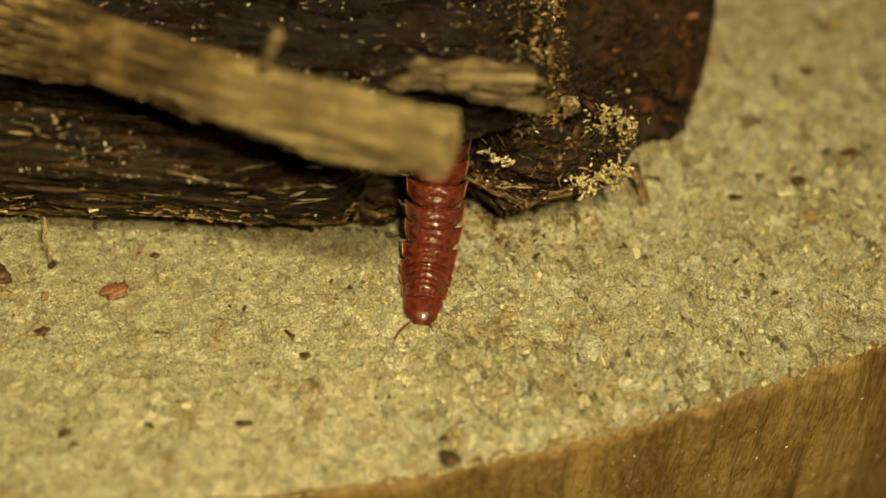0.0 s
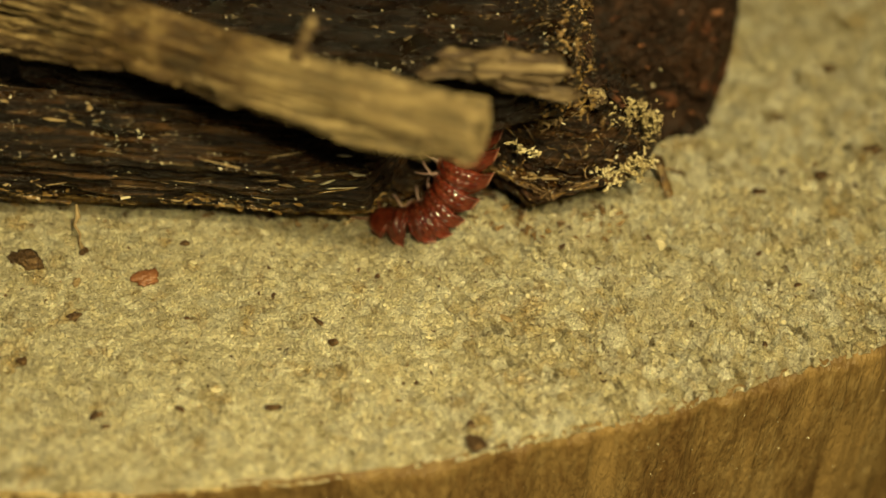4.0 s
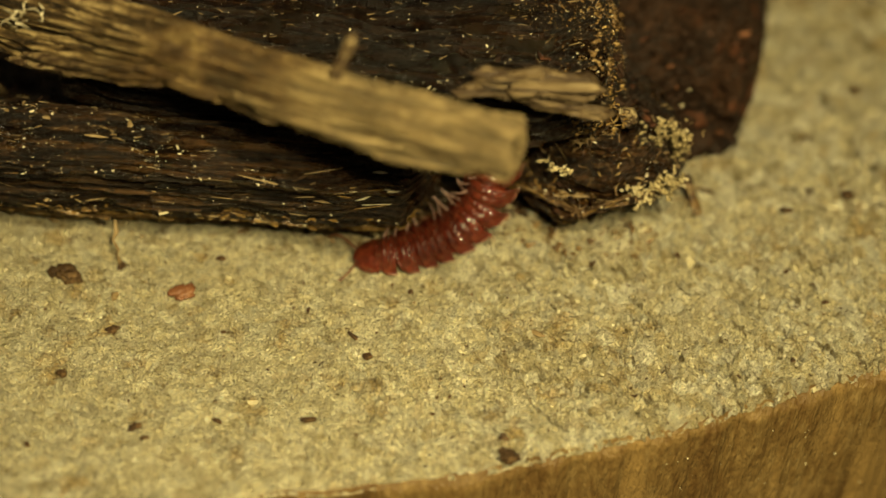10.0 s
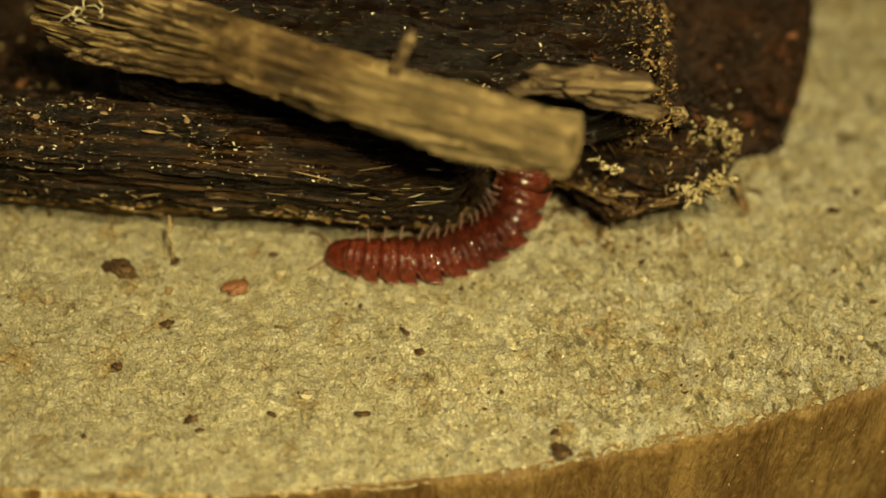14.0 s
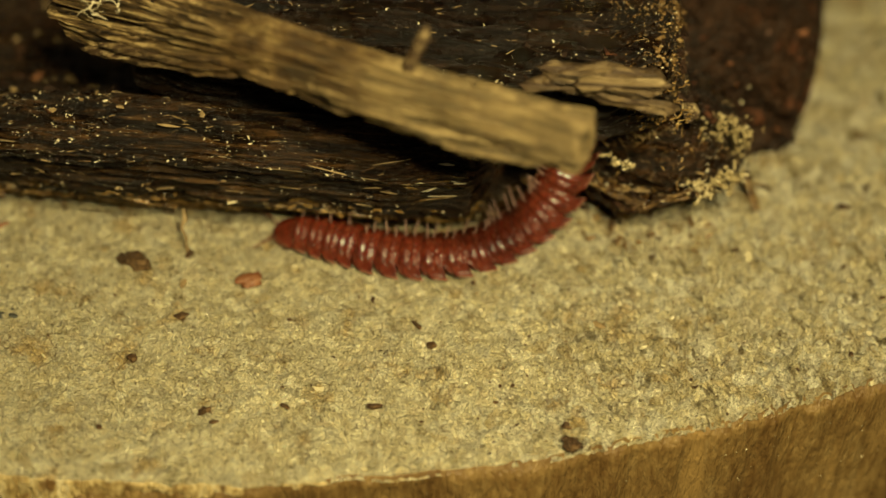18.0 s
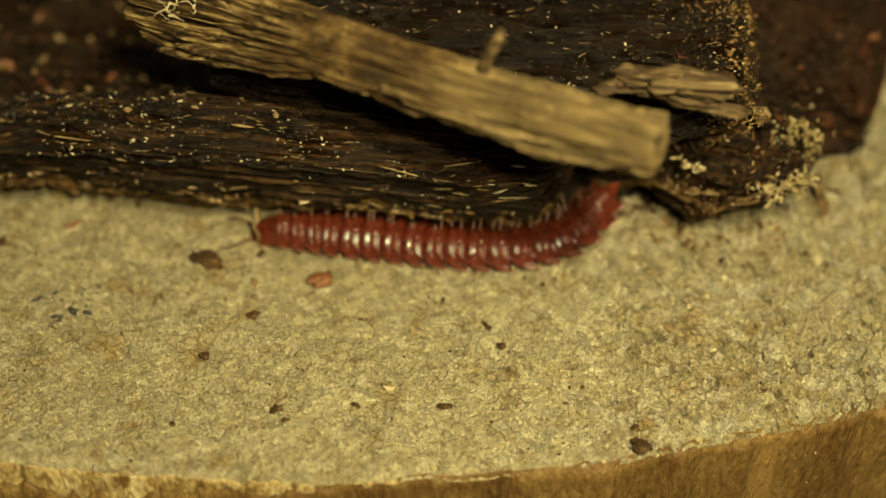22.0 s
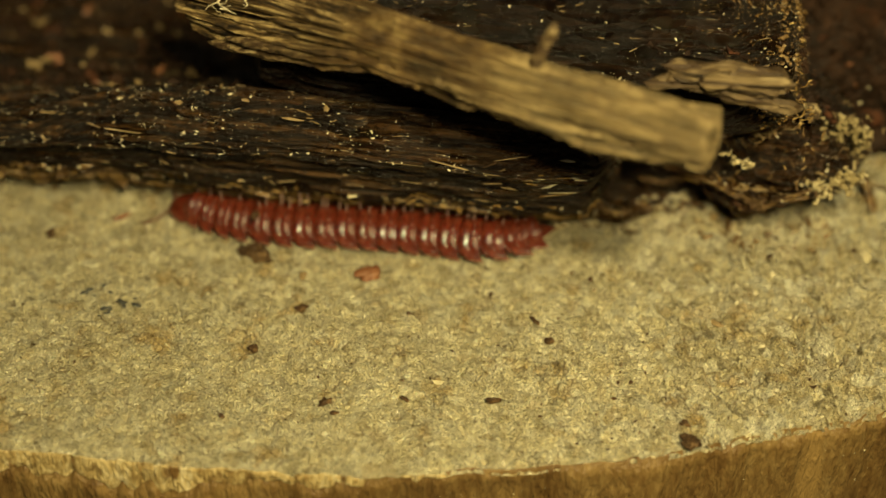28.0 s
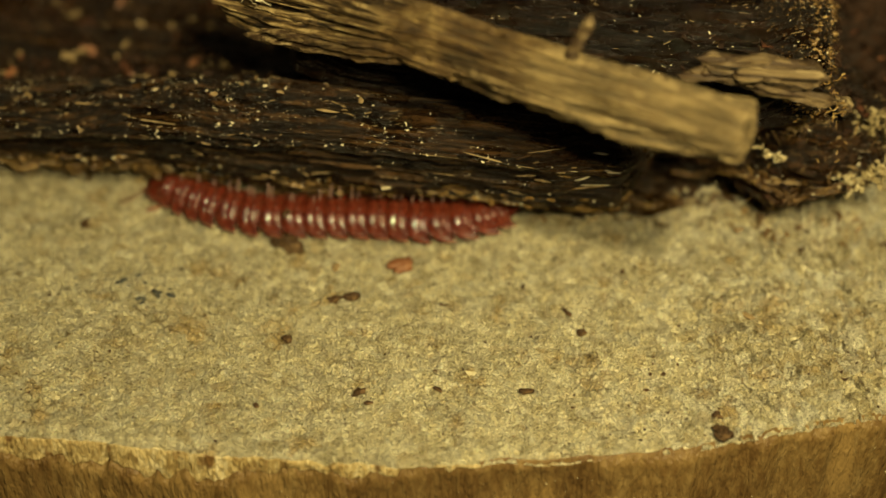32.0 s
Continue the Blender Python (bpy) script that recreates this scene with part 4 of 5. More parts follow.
    tufts = ((40, (11.4, 11.6, 9.0), (1.4, 1.0, 0.8), 0.7, 0.05, TAN), (40, (6.6, 7.6, 8.0), (2.6, 1.0, 1.5), 1.7, 0.04, LAMINA),
             (30, (5.4, 8.8, 10.2), (1.2, 0.8, 0.5), 1.2, 0.04, LAMINA), (24, (7.0, 6.6, 6.8), (2.8, 0.7, 1.3), 1.3, 0.03, GOLD), (30, (13.2, 11.0, 5.6), (0.9, 1.0, 1.4), 1.0, 0.06, TAN),
             (10, (14.4, 12.4, 2.6), (0.4, 0.4, 0.8), 1.4, 0.08, TAN), (10, (10.6, 6.9, 6.3), (0.9, 0.35, 0.4), 0.9, 0.045, FIBRE), (8, (12.6, 7.8, 7.2), (0.5, 0.4, 0.4), 0.8, 0.045, FIBRE), (36, (7.6, 5.2, 15.2), (0.5, 1.6, 1.6), 0.9, 0.06, GOLD))
    for k, (n, at, spread, size, r, m) in enumerate(tufts):
        hairs("fibre_tuft", log, m, n, at, spread, size, r, 5 + k, label="pale torn fibres" if m is FIBRE else "tan torn fibres", bend=0.32)
    mats = ((34, (10.2, 6.9, 6.4), (0.6, 0.25, 0.25)), (34, (11.4, 7.3, 6.9), (0.6, 0.3, 0.28)), (24, (12.6, 8.0, 7.3), (0.45, 0.3, 0.3)), (40, (10.8, 10.6, 8.9), (0.8, 0.6, 0.5)),
            (50, (12.0, 11.6, 9.2), (0.8, 0.6, 0.6)), (36, (13.0, 10.6, 8.6), (0.5, 0.5, 0.6)))
    matted("fibre_mat", log, MATTED, mats, 0.105, 61, "tan matted crumbling fibres")
    matted("crumb_mat", log, TAN, ((50, (5.2, 8.9, 10.3), (0.5, 0.3, 0.25)),), 0.07, 64, "brown crumbling fibres")
    matted("shaving", log, MATTED, ((5, (3.1, 7.1, 9.1), (0.2, 0.05, 0.05)), (6, (3.8, 6.95, 8.85), (0.25, 0.05, 0.08)), (6, (4.3, 6.85, 8.35), (0.1, 0.05, 0.18))), 0.085, 92, "pale curled shaving of wood")
    splinter((14.3, 13.2, 3.6), (15.7, 11.0, 0.3), 0.32, LAMINA, "sliver", log, 977, "thin torn sliver of wood", flat=0.6, rows=24, ring=10, ragged=1.0)
    splinter((8.3, 8.4, 13.6), (9.4, 8.2, 12.4), 0.6, STRAW, "splinter", log, 979, "pale torn splinter", flat=0.8, rows=24, ring=14, ragged=1.0)
    return log


rotten_log()


def hanging_strand():
    strand = [(-29.4, 4.2, 3.6), (-29.2, 3.6, 2.9), (-29.5, 3.3, 2.3), (-29.1, 3.1, 1.6), (-29.2, 3.0, 1.0), (-29.0, 2.8, 0.4), (-28.9, 2.7, 0.1)]
    ob = part("hanging_strand", join([tube([(x + 29.4, y - 4.2, z - 3.6) for x, y, z in strand], [0.1, 0.22, 0.1, 0.12, 0.09, 0.2, 0.1], 7)], "hanging_strand"), TAN)
    ob.matrix_world = pose(-29.4 * MM, 4.2 * MM, 3.6 * MM)
    return tagged(ob, "thin tan strand of fibre hanging from the log's lip", "fibre")


STRAND = hanging_strand()


def stick():
    ob = thing("broken_stick", "dry pale broken stick lying across the log", "stick")
    ax = np.array([(-38.6, 9.9, 18.6), (-35.0, 7.8, 19.2), (-31, 5.6, 19.9), (-22, 0.6, 21.9), (-12, -4.2, 22.4), (-5, -6.4, 22.3), (0.4, -7.9, 22.3)])
    s = np.r_[0, np.cumsum(np.linalg.norm(np.diff(ax, axis=0), axis=1))]
    u = np.r_[np.linspace(0, s[-1], 330), s[-1] + 0.05]
    c = np.stack([np.interp(u, s, ax[:, k]) for k in range(3)], -1)
    for _ in range(30):
        c[1:-1] = (c[:-2] + 2 * c[1:-1] + c[2:]) / 4
    t = np.gradient(c, axis=0)
    t /= np.linalg.norm(t, axis=1)[:, None]
    side = np.cross(t, np.cross((0, -0.70, 0.72), t))
    side /= np.linalg.norm(side, axis=1)[:, None]
    up = np.cross(side, t)
    ring = 190
    a = np.linspace(0, 2 * np.pi, ring, endpoint=False)
    U, A = np.meshgrid(u, a, indexing="ij")
    across = np.abs(((A / np.pi) % 2) - 1) * 7
    wide = np.interp(U, [0, s[2], s[3], s[4], s[5], s[6]], [2.3, 2.5, 2.6, 2.45, 2.4, 2.3])
    r = wide * (1 + 0.10 * fbm(U / 5, across * 0.6, 121, 3)) + 0.26 * fbm(U / 26, across * 2.4, 122, 4) + 0.09 * fbm(U / 0.9, across * 3, 123, 3)
    line = np.abs(vnoise(U / 16, across * 1.5, 127)) * 2
    r = r - 0.30 * np.clip(0.28 - line, 0, 1) / 0.28 - 0.18 * np.clip(vnoise(U / 6, across * 0.8, 128) - 0.2, 0, 1) / 0.3
    r = r - 0.42 * np.clip(0.3 - 2 * np.abs(vnoise(U / 22, across * 2.6, 129)), 0, 1) / 0.3
    strand = vnoise(U / 30, across * 3.3, 133)
    r = r - 0.5 * np.clip(0.2 - np.abs(strand), 0, 1) / 0.2 * (0.7 + 0.8 * vnoise(U / 0.45, across * 3.3, 134))
    low = np.clip(-np.sin(A) - 0.25, 0, 1)
    older = np.clip((s[3] - 1 - U) / 4, 0, 1)  # towards the old end the bark is gone and the fibres stand out as ribs
    r = r + low * (1 - older) * (0.9 * fbm(U / 3.6, across * 0.7, 125, 3) + 0.35 * fbm(U / 1.3, across, 145, 2))
    r = r + older * (0.42 * np.cos(22 * A + 2.6 * fbm(U / 12, across * 0.4, 146, 2)) + 0.10 * vnoise(U / 0.5, across * 4, 147))
    split = np.clip((s[2] + 2.5 - U) / 3, 0, 1) * np.clip((U - 1.2) / 1.5, 0, 1) * np.exp(-(((A - 5.86 - 0.02 * (U - 5)) / 0.09) ** 2))
    r = r * (1 - 0.5 * split)
    r = r * np.clip((U + 1.2 * fbm(across * 1.2, A * 0, 139, 3)) / 1.6, 0.02, 1) ** 0.5
    r = r * np.clip((s[-1] + 0.05 - U) / 0.35, 0.0, 1)[...] ** 0.3
    torn = (0.5 * fbm(across * 1.3, A * 0, 126, 3))[..., None] * t[:, None] * np.clip((U - s[-1] + 1.5) / 1.5, 0, 1)[..., None]
    flat = 0.92
    co = c[:, None] + r[..., None] * (np.cos(A)[..., None] * side[:, None] * flat + np.sin(A)[..., None] * up[:, None]) + torn
    turn = Vector(c[-1] - c[60]).to_track_quat("X", "Z").to_matrix()
    shaft = part("shaft", grid_mesh("shaft", co @ np.array(turn), wrap=True, caps=True), STICK, ob)
    shaft.matrix_basis = turn.to_4x4()
    for k, (a, b, w) in enumerate((((-36.2, 5.2, 17.8), (-19.0, -1.4, 21.0), 0.6), ((-34.6, 4.2, 18.8), (-21.5, -0.9, 21.0), 0.45), ((-35.6, 5.8, 17.1), (-23.6, 0.9, 19.8), 0.36))):
        splinter(a, b, w, STRAW, "split_strand", ob, 151 + 9 * k, "fibrous strand split off along the stick", flat=0.8, rows=90, ring=18, ragged=0.8, blunt=6.0)
    splinter((-11.9, -4.2, 24.4), (-10.5, -3.5, 27.6), 0.5, STRAW, "twig_stub", ob, 131, "short broken side twig", flat=0.8, rows=24, ring=14)
    hairs("loose_fibre", ob, FIBRE, 9, (-34.6, 5.0, 21.2), (0.6, 0.4, 0.3), 3.0, 0.07, 9, aim=(-0.1, -0.5, 0.5), bend=0.45, label="loose straw-coloured fibres")
    return ob


stick()


# ---- crumbs and flakes on the stump ----
def crumb(name, x, y, size, mat_, label, category, seed, flat=0.6, z=None, tall=1.0, turn=0.0, group="", lumps=4):
    """A broken crumb: size is its length in mm."""
    bm = bmesh.new()
    rng = random.Random(seed)
    for lump in range(lumps):
        o = Vector((rng.uniform(-9, 9), rng.uniform(-9, 9), rng.uniform(-9, 9)))
        c = Vector((rng.uniform(-0.26, 0.26), rng.uniform(-0.26, 0.26), rng.uniform(-0.1, 0.2))) if lump else Vector()
        r = rng.uniform(0.18, 0.32) if lump else 0.34
        for v in bmesh.ops.create_icosphere(bm, subdivisions=3, radius=1.0)["verts"]:
            k = 1 + 0.5 * noise.noise(v.co * 1.6 + o) + 0.32 * noise.noise(v.co * 4.5 + o)
            p = v.co * k * r + c
            v.co = Vector((p.x, p.y * flat, p.z * flat * tall)) * size * MM
    ob = part(name, bm, mat_)
    base = float(relief(np.array([x]), np.array([y]))[0]) if z is None else z
    ob.matrix_world = pose(x * MM, y * MM, (base + 0.2 * size * flat * tall) * MM, 0, 0, turn)
    return tagged(ob, label, category, group)


DARK_BIT, TAN_BIT = "dark crumb of rotten wood on the cut face, in one place standing for a pit", "pale tan crumb of wood"
crumb("bark_crumb", -32.8, 1.2, 3.1, CRUMB, "dark brown lump of bark on the cut face", "crumb", 7, 0.62, tall=1.2, turn=-10)
crumb("red_flake", -23.7, 0.2, 2.3, RUST, "reddish brown flake on the cut face", "flake", 23, 0.75, tall=0.5, turn=30, lumps=9)
# the two near (-25, -14) stand in for a dark pit in the face
for x, y, s, f, a in ((-9.5, -5.3, 0.95, 0.8, 20), (-14.2, -1.2, 0.75, 0.35, 80), (1.1, -14.9, 2.0, 0.6, -10), (0.6, -13.0, 0.8, 0.7, 0), (21.6, -4.1, 0.5, 0.8, 0),
                      (7.0, 4.6, 0.7, 0.7, 40), (-25.2, -13.8, 1.3, 0.6, 60), (-24.4, -14.6, 0.8, 0.6, 10), (-31.2, -8.8, 0.9, 0.8, 0), (-49.3, 1.9, 1.3, 0.4, 60),
                      (-32.3, -15.7, 0.6, 0.7, 0), (-6.8, 1.5, 0.7, 0.6, 70), (24.6, 2.3, 0.7, 0.6, 0),
                      (22.0, 5.5, 0.9, 0.5, 10), (-28.5, -4.2, 1.3, 0.45, 15), (-19.5, -12.6, 0.9, 0.5, -20), (-13.2, -12.3, 1.4, 0.4, 5), (-20.2, -3.9, 0.5, 0.7, 0),
                      (27.5, 14.0, 1.4, 0.6, 0), (25.0, 22.0, 1.6, 0.5, 30), (32.0, 18.0, 2.0, 0.5, 10), (30.0, 29.0, 1.8, 0.5, 0), (22.5, 12.2, 1.2, 0.5, 0), (-21.5, 4.1, 1.0, 0.6, 0)):
    crumb("wood_crumb", x, y, s, CRUMB, DARK_BIT, "crumb", int(100 * x + y) % 997, f, turn=a, group="crumbs on the stump")
spots = random.Random(5)
for k in range(18):
    x, y = ((-44.2, -4.2), (-43.2, -6.2), (-41.8, -5.4))[k % 3]
    crumb("mould_patch", x + spots.gauss(0, 0.75), y + spots.gauss(0, 0.28), spots.uniform(0.35, 1.0), MOULD, "small grey mouldy patch on the cut face", "mould", 70 + k, 0.5, tall=0.6, turn=spots.uniform(-40, 40),
          group="mouldy patches on the stump")
crumb("wood_chip", 3.0, -2.9, 1.5, TAN, "small brown chip lying on the cut face", "chip", 31, 0.35, turn=-35)
crumb("wood_chip", -10.6, -3.6, 1.5, CRUMB, "small brown chip lying on the cut face", "chip", 32, 0.3, turn=-40)

crumb("wood_chip", -44.2, 4.5, 2.0, RUST, "small brown chip lying on the cut face", "chip", 312, 0.22, turn=28)
crumb("wood_chip", -49.1, 1.6, 1.2, CRUMB, "small brown chip lying on the cut face", "chip", 346, 0.30, turn=50)
crumb("wood_chip", -28.8, -0.8, 1.1, TAN, "small brown chip lying on the cut face", "chip", 204, 0.70, turn=80)

FALLEN = crumb("fallen_crumb", -27.1, -3.9, 1.7, CRUMB, "dark crumb of dirt that drops onto the cut face", "crumb", 611, 0.5, turn=10, lumps=6)
LUMP = crumb("dirt_lump", -28.9, 2.6, 0.9, CRUMB, "small dark lump of dirt that the millipede shoves along", "crumb", 613, 0.7, tall=1.6, turn=70, lumps=5)


def strewn(name, label, mat_, batches, on, seed, sink=0.0, smooth=False, clump=None, level=False, low=False):
    """Specks and chips strewn over the named surfaces, joined. A batch: count, x range, y range, sizes and how long they are."""
    rng = np.random.default_rng(seed)
    block = np.array([(a, b, c) for a in (-0.8, 0.8) for b in (-0.7, 0.7) for c in (-0.7, 0.7)])
    tri = np.array([(0, 1, 3), (0, 3, 2), (4, 6, 7), (4, 7, 5), (0, 4, 5), (0, 5, 1), (2, 3, 7), (2, 7, 6), (0, 2, 6), (0, 6, 4), (1, 5, 7), (1, 7, 3)])
    deps = bpy.context.evaluated_depsgraph_get()
    vs, fs, at = [], [], 0
    for n, x0, x1, y0, y1, lo, hi, long in batches:
        for _ in range(n):
            x, y = rng.uniform(x0, x1), rng.uniform(y0, y1)
            r = lo * (hi / lo) ** (rng.uniform() ** 1.8)
            if clump is not None and float(fbm(np.array(x / 3.0), np.array(y / 2.0), 88, 3)) < clump + 0.25 * rng.normal():
                continue
            if level:
                ok, p, nrm, _, o, _ = scene.ray_cast(deps, Vector((x * MM, -0.04, y * MM)), Vector((0, 1, 0)))
            elif low:
                ok, p, nrm, _, o, _ = scene.ray_cast(deps, Vector((x * MM, y * MM - 0.06, 0.03976)), Vector((0, 0.8337, -0.5523)))
            else:
                ok, p, nrm, _, o, _ = scene.ray_cast(deps, Vector((x * MM, y * MM - 0.0398, 0.06)), Vector((0, 0.55, -0.83)))
            if not ok or o.name.split(".")[0] not in on:
                continue
            q = (block + rng.uniform(-0.5, 0.5, size=(8, 3))) * (r * long * rng.uniform(0.6, 1.6), r * rng.uniform(0.6, 1.2), r * rng.uniform(0.4, 0.9))
            e = Euler((rng.normal() * 0.5, rng.normal() * 0.25, rng.normal() * (0.3 if long > 2 else 2.0)))
            q = q @ np.array(e.to_matrix()).T + np.array(p) / MM - sink * r * np.array(nrm)
            vs.append(q)
            fs.append(tri + at)
            at += len(q)
    vs, fs = np.concatenate(vs) * MM, np.concatenate(fs)
    me = bpy.data.meshes.new(name)
    me.from_pydata(vs.tolist(), [], fs.tolist())
    me.polygons.foreach_set("use_smooth", np.full(len(me.polygons), smooth))
    return tagged(part(name, me, mat_), label, name.split("_")[-1], kind="stuff")


bpy.context.view_layer.update()
LOG = ("ridge", "slab", "broken_end", "back_wood", "bark_strip", "bark_plate", "bark_flap")
# real flecks of fibre, and many tiny pale ones in place of wet glints
strewn("pale_specks", "pale specks of fibre and painted glints strewn over the rotten log", FIBRE, ((4600, -66, -4, -3, 17, 0.016, 0.080, 1.5), (260, -66, -4, -2, 14, 0.045, 0.14, 1.7), (420, -4, 16, 3, 20, 0.02, 0.09, 1.6), (900, -30, 9, 10, 28, 0.02, 0.10, 1.2), (50, 4.5, 9, 14, 30, 0.03, 0.10, 1.3)), LOG, 12, clump=0.02)
strewn("torn_fibres", "thin tan fibres torn from the rotten log", TAN, ((420, -62, -4, -3, 16, 0.025, 0.07, 9.0), (200, -2, 16, 3, 18, 0.03, 0.08, 6.0), (140, -30, 9, 10, 28, 0.03, 0.06, 7.0)), LOG, 13)
strewn("brown_crumbs", "dull brown crumbs in the hollow of the log", BACK, ((900, -66, -28, 16, 46, 0.1, 0.6, 1.2), (600, 7, 21, 18, 50, 0.1, 0.6, 1.2), (500, -66, -4, -2, 14, 0.03, 0.11, 2.0), (260, -4, 15, 3, 20, 0.08, 0.35, 1.8)), LOG, 14, sink=0.4)
strewn("tan_crumbs", "tan crumbs of wood in the hollow of the log", TAN, ((150, -60, -28, 16, 42, 0.08, 0.5, 1.2), (60, 4.5, 9, 14, 30, 0.05, 0.16, 1.6), (60, -60, -25, 6, 16, 0.06, 0.25, 1.4)), LOG, 15, sink=0.3)
strewn("rust_crumbs", "reddish crumbs of wood in the hollow of the log", RUST, ((50, -60, -28, 14, 42, 0.1, 0.45, 1.2), (14, 9, 20, 20, 46, 0.15, 0.5, 1.2)), LOG, 18, sink=0.4)
strewn("golden_crumbs", "golden brown crumbs and strips along the log's lower lip", GOLD, ((900, -64, -9, 1.6, 2.8, 0.03, 0.12, 2.0), (3400, -64, -6, 2.4, 4.2, 0.03, 0.17, 2.2), (300, -64, -16, 4.4, 5.6, 0.04, 0.13, 2.4), (220, -10, 10, 0.6, 4.5, 0.03, 0.12, 2.0), (260, -20, -7, 3.0, 6.0, 0.04, 0.16, 2.4), (800, 3.6, 9, 13.0, 19.2, 0.03, 0.15, 1.3), (420, 1, 12, 2.6, 6.0, 0.03, 0.14, 1.5)), LOG, 19, clump=-0.1, level=True)
strewn("crust_lumps", "brown lumps crusting the broken edge of the slab", LAMINA, ((700, 5.4, 8.8, 12, 28, 0.05, 0.24, 1.3), (500, 6.8, 8.8, 12, 28, 0.05, 0.2, 1.3), (500, 2.0, 8.8, 14, 28, 0.04, 0.14, 1.3)), ("slab",), 24, clump=0.08, sink=0.4, smooth=True)
# tiny gold-coloured pieces give the crust its sparkle
strewn("crust_grains", "golden grains standing for glints on the crusted edge of the slab", GOLD, ((520, 4.2, 8.8, 13, 28, 0.015, 0.055, 1.3), (300, -2.0, 5.0, 15, 28, 0.015, 0.06, 1.3)), ("slab", "crust_lumps"), 25, clump=-0.05)
strewn("pale_shards", "pale torn shards on the frayed end of the log", FIBRE, ((24, 9.5, 14.4, 6, 10.5, 0.04, 0.14, 1.2), (24, 8.8, 12.2, 5.4, 7.4, 0.05, 0.16, 1.3), (70, -62, -8, 2.6, 5.6, 0.05, 0.15, 1.6)), LOG, 20, level=True)
# the first and finest batch is added as sparkle, the rest are loose grains
strewn("wood_grains", "loose pale grains torn from the cut face, the tiniest standing for glints", GRAIN, ((4500, -64, 36, -22, 16, 0.03, 0.10, 1.2), (260, -64, -8, -22, 8, 0.06, 0.14, 1.3), (900, -8, 36, -18, 12, 0.06, 0.22, 1.1), (70, -4, 36, -16, 10, 0.15, 0.36, 1.0), (24, -60, -4, -20, 4, 0.15, 0.28, 1.2), (400, 14, 50, 10, 50, 0.1, 0.4, 1.3)), ("cut_face",), 16, sink=0.55)
strewn("bark_crumbs", "brown crumbs of bark lying along the foot of the log", LAMINA, ((260, -66, -8, 7.0, 10.0, 0.06, 0.24, 2.0), (30, -66, -8, 4.8, 6.6, 0.05, 0.14, 1.6), (260, -9, 12, 7.5, 12, 0.06, 0.25, 2.0)), ("cut_face", "bark_plate"), 22, sink=0.1, low=True)
strewn("lip_lumps", "brown lumps of rot along the lower lip of the log", LAMINA, ((420, -64, -38, 1.6, 5.4, 0.08, 0.42, 1.3), (160, -38, -16, 2.2, 4.6, 0.06, 0.24, 1.4)), LOG, 27, level=True, clump=0.05, sink=0.3)
# added pale bits imitate points of light on the bark
strewn("side_specks", "pale specks standing for glints on the side of the stump", GRAIN, ((260, -30, 40, -16, -1.5, 0.02, 0.07, 1.3),), ("side",), 26, level=True)
# the second batch imitates dark gaps between the blunt grains
strewn("dark_specks", "dark specks of dirt and stand-ins for shaded gaps on the cut face", CRUMB, ((1300, -64, 40, -22, 20, 0.03, 0.15, 1.4), (420, -6, 40, -18, 16, 0.05, 0.17, 1.1), (160, 14, 50, 10, 50, 0.08, 0.35, 1.4)), ("cut_face",), 17, sink=0.3)


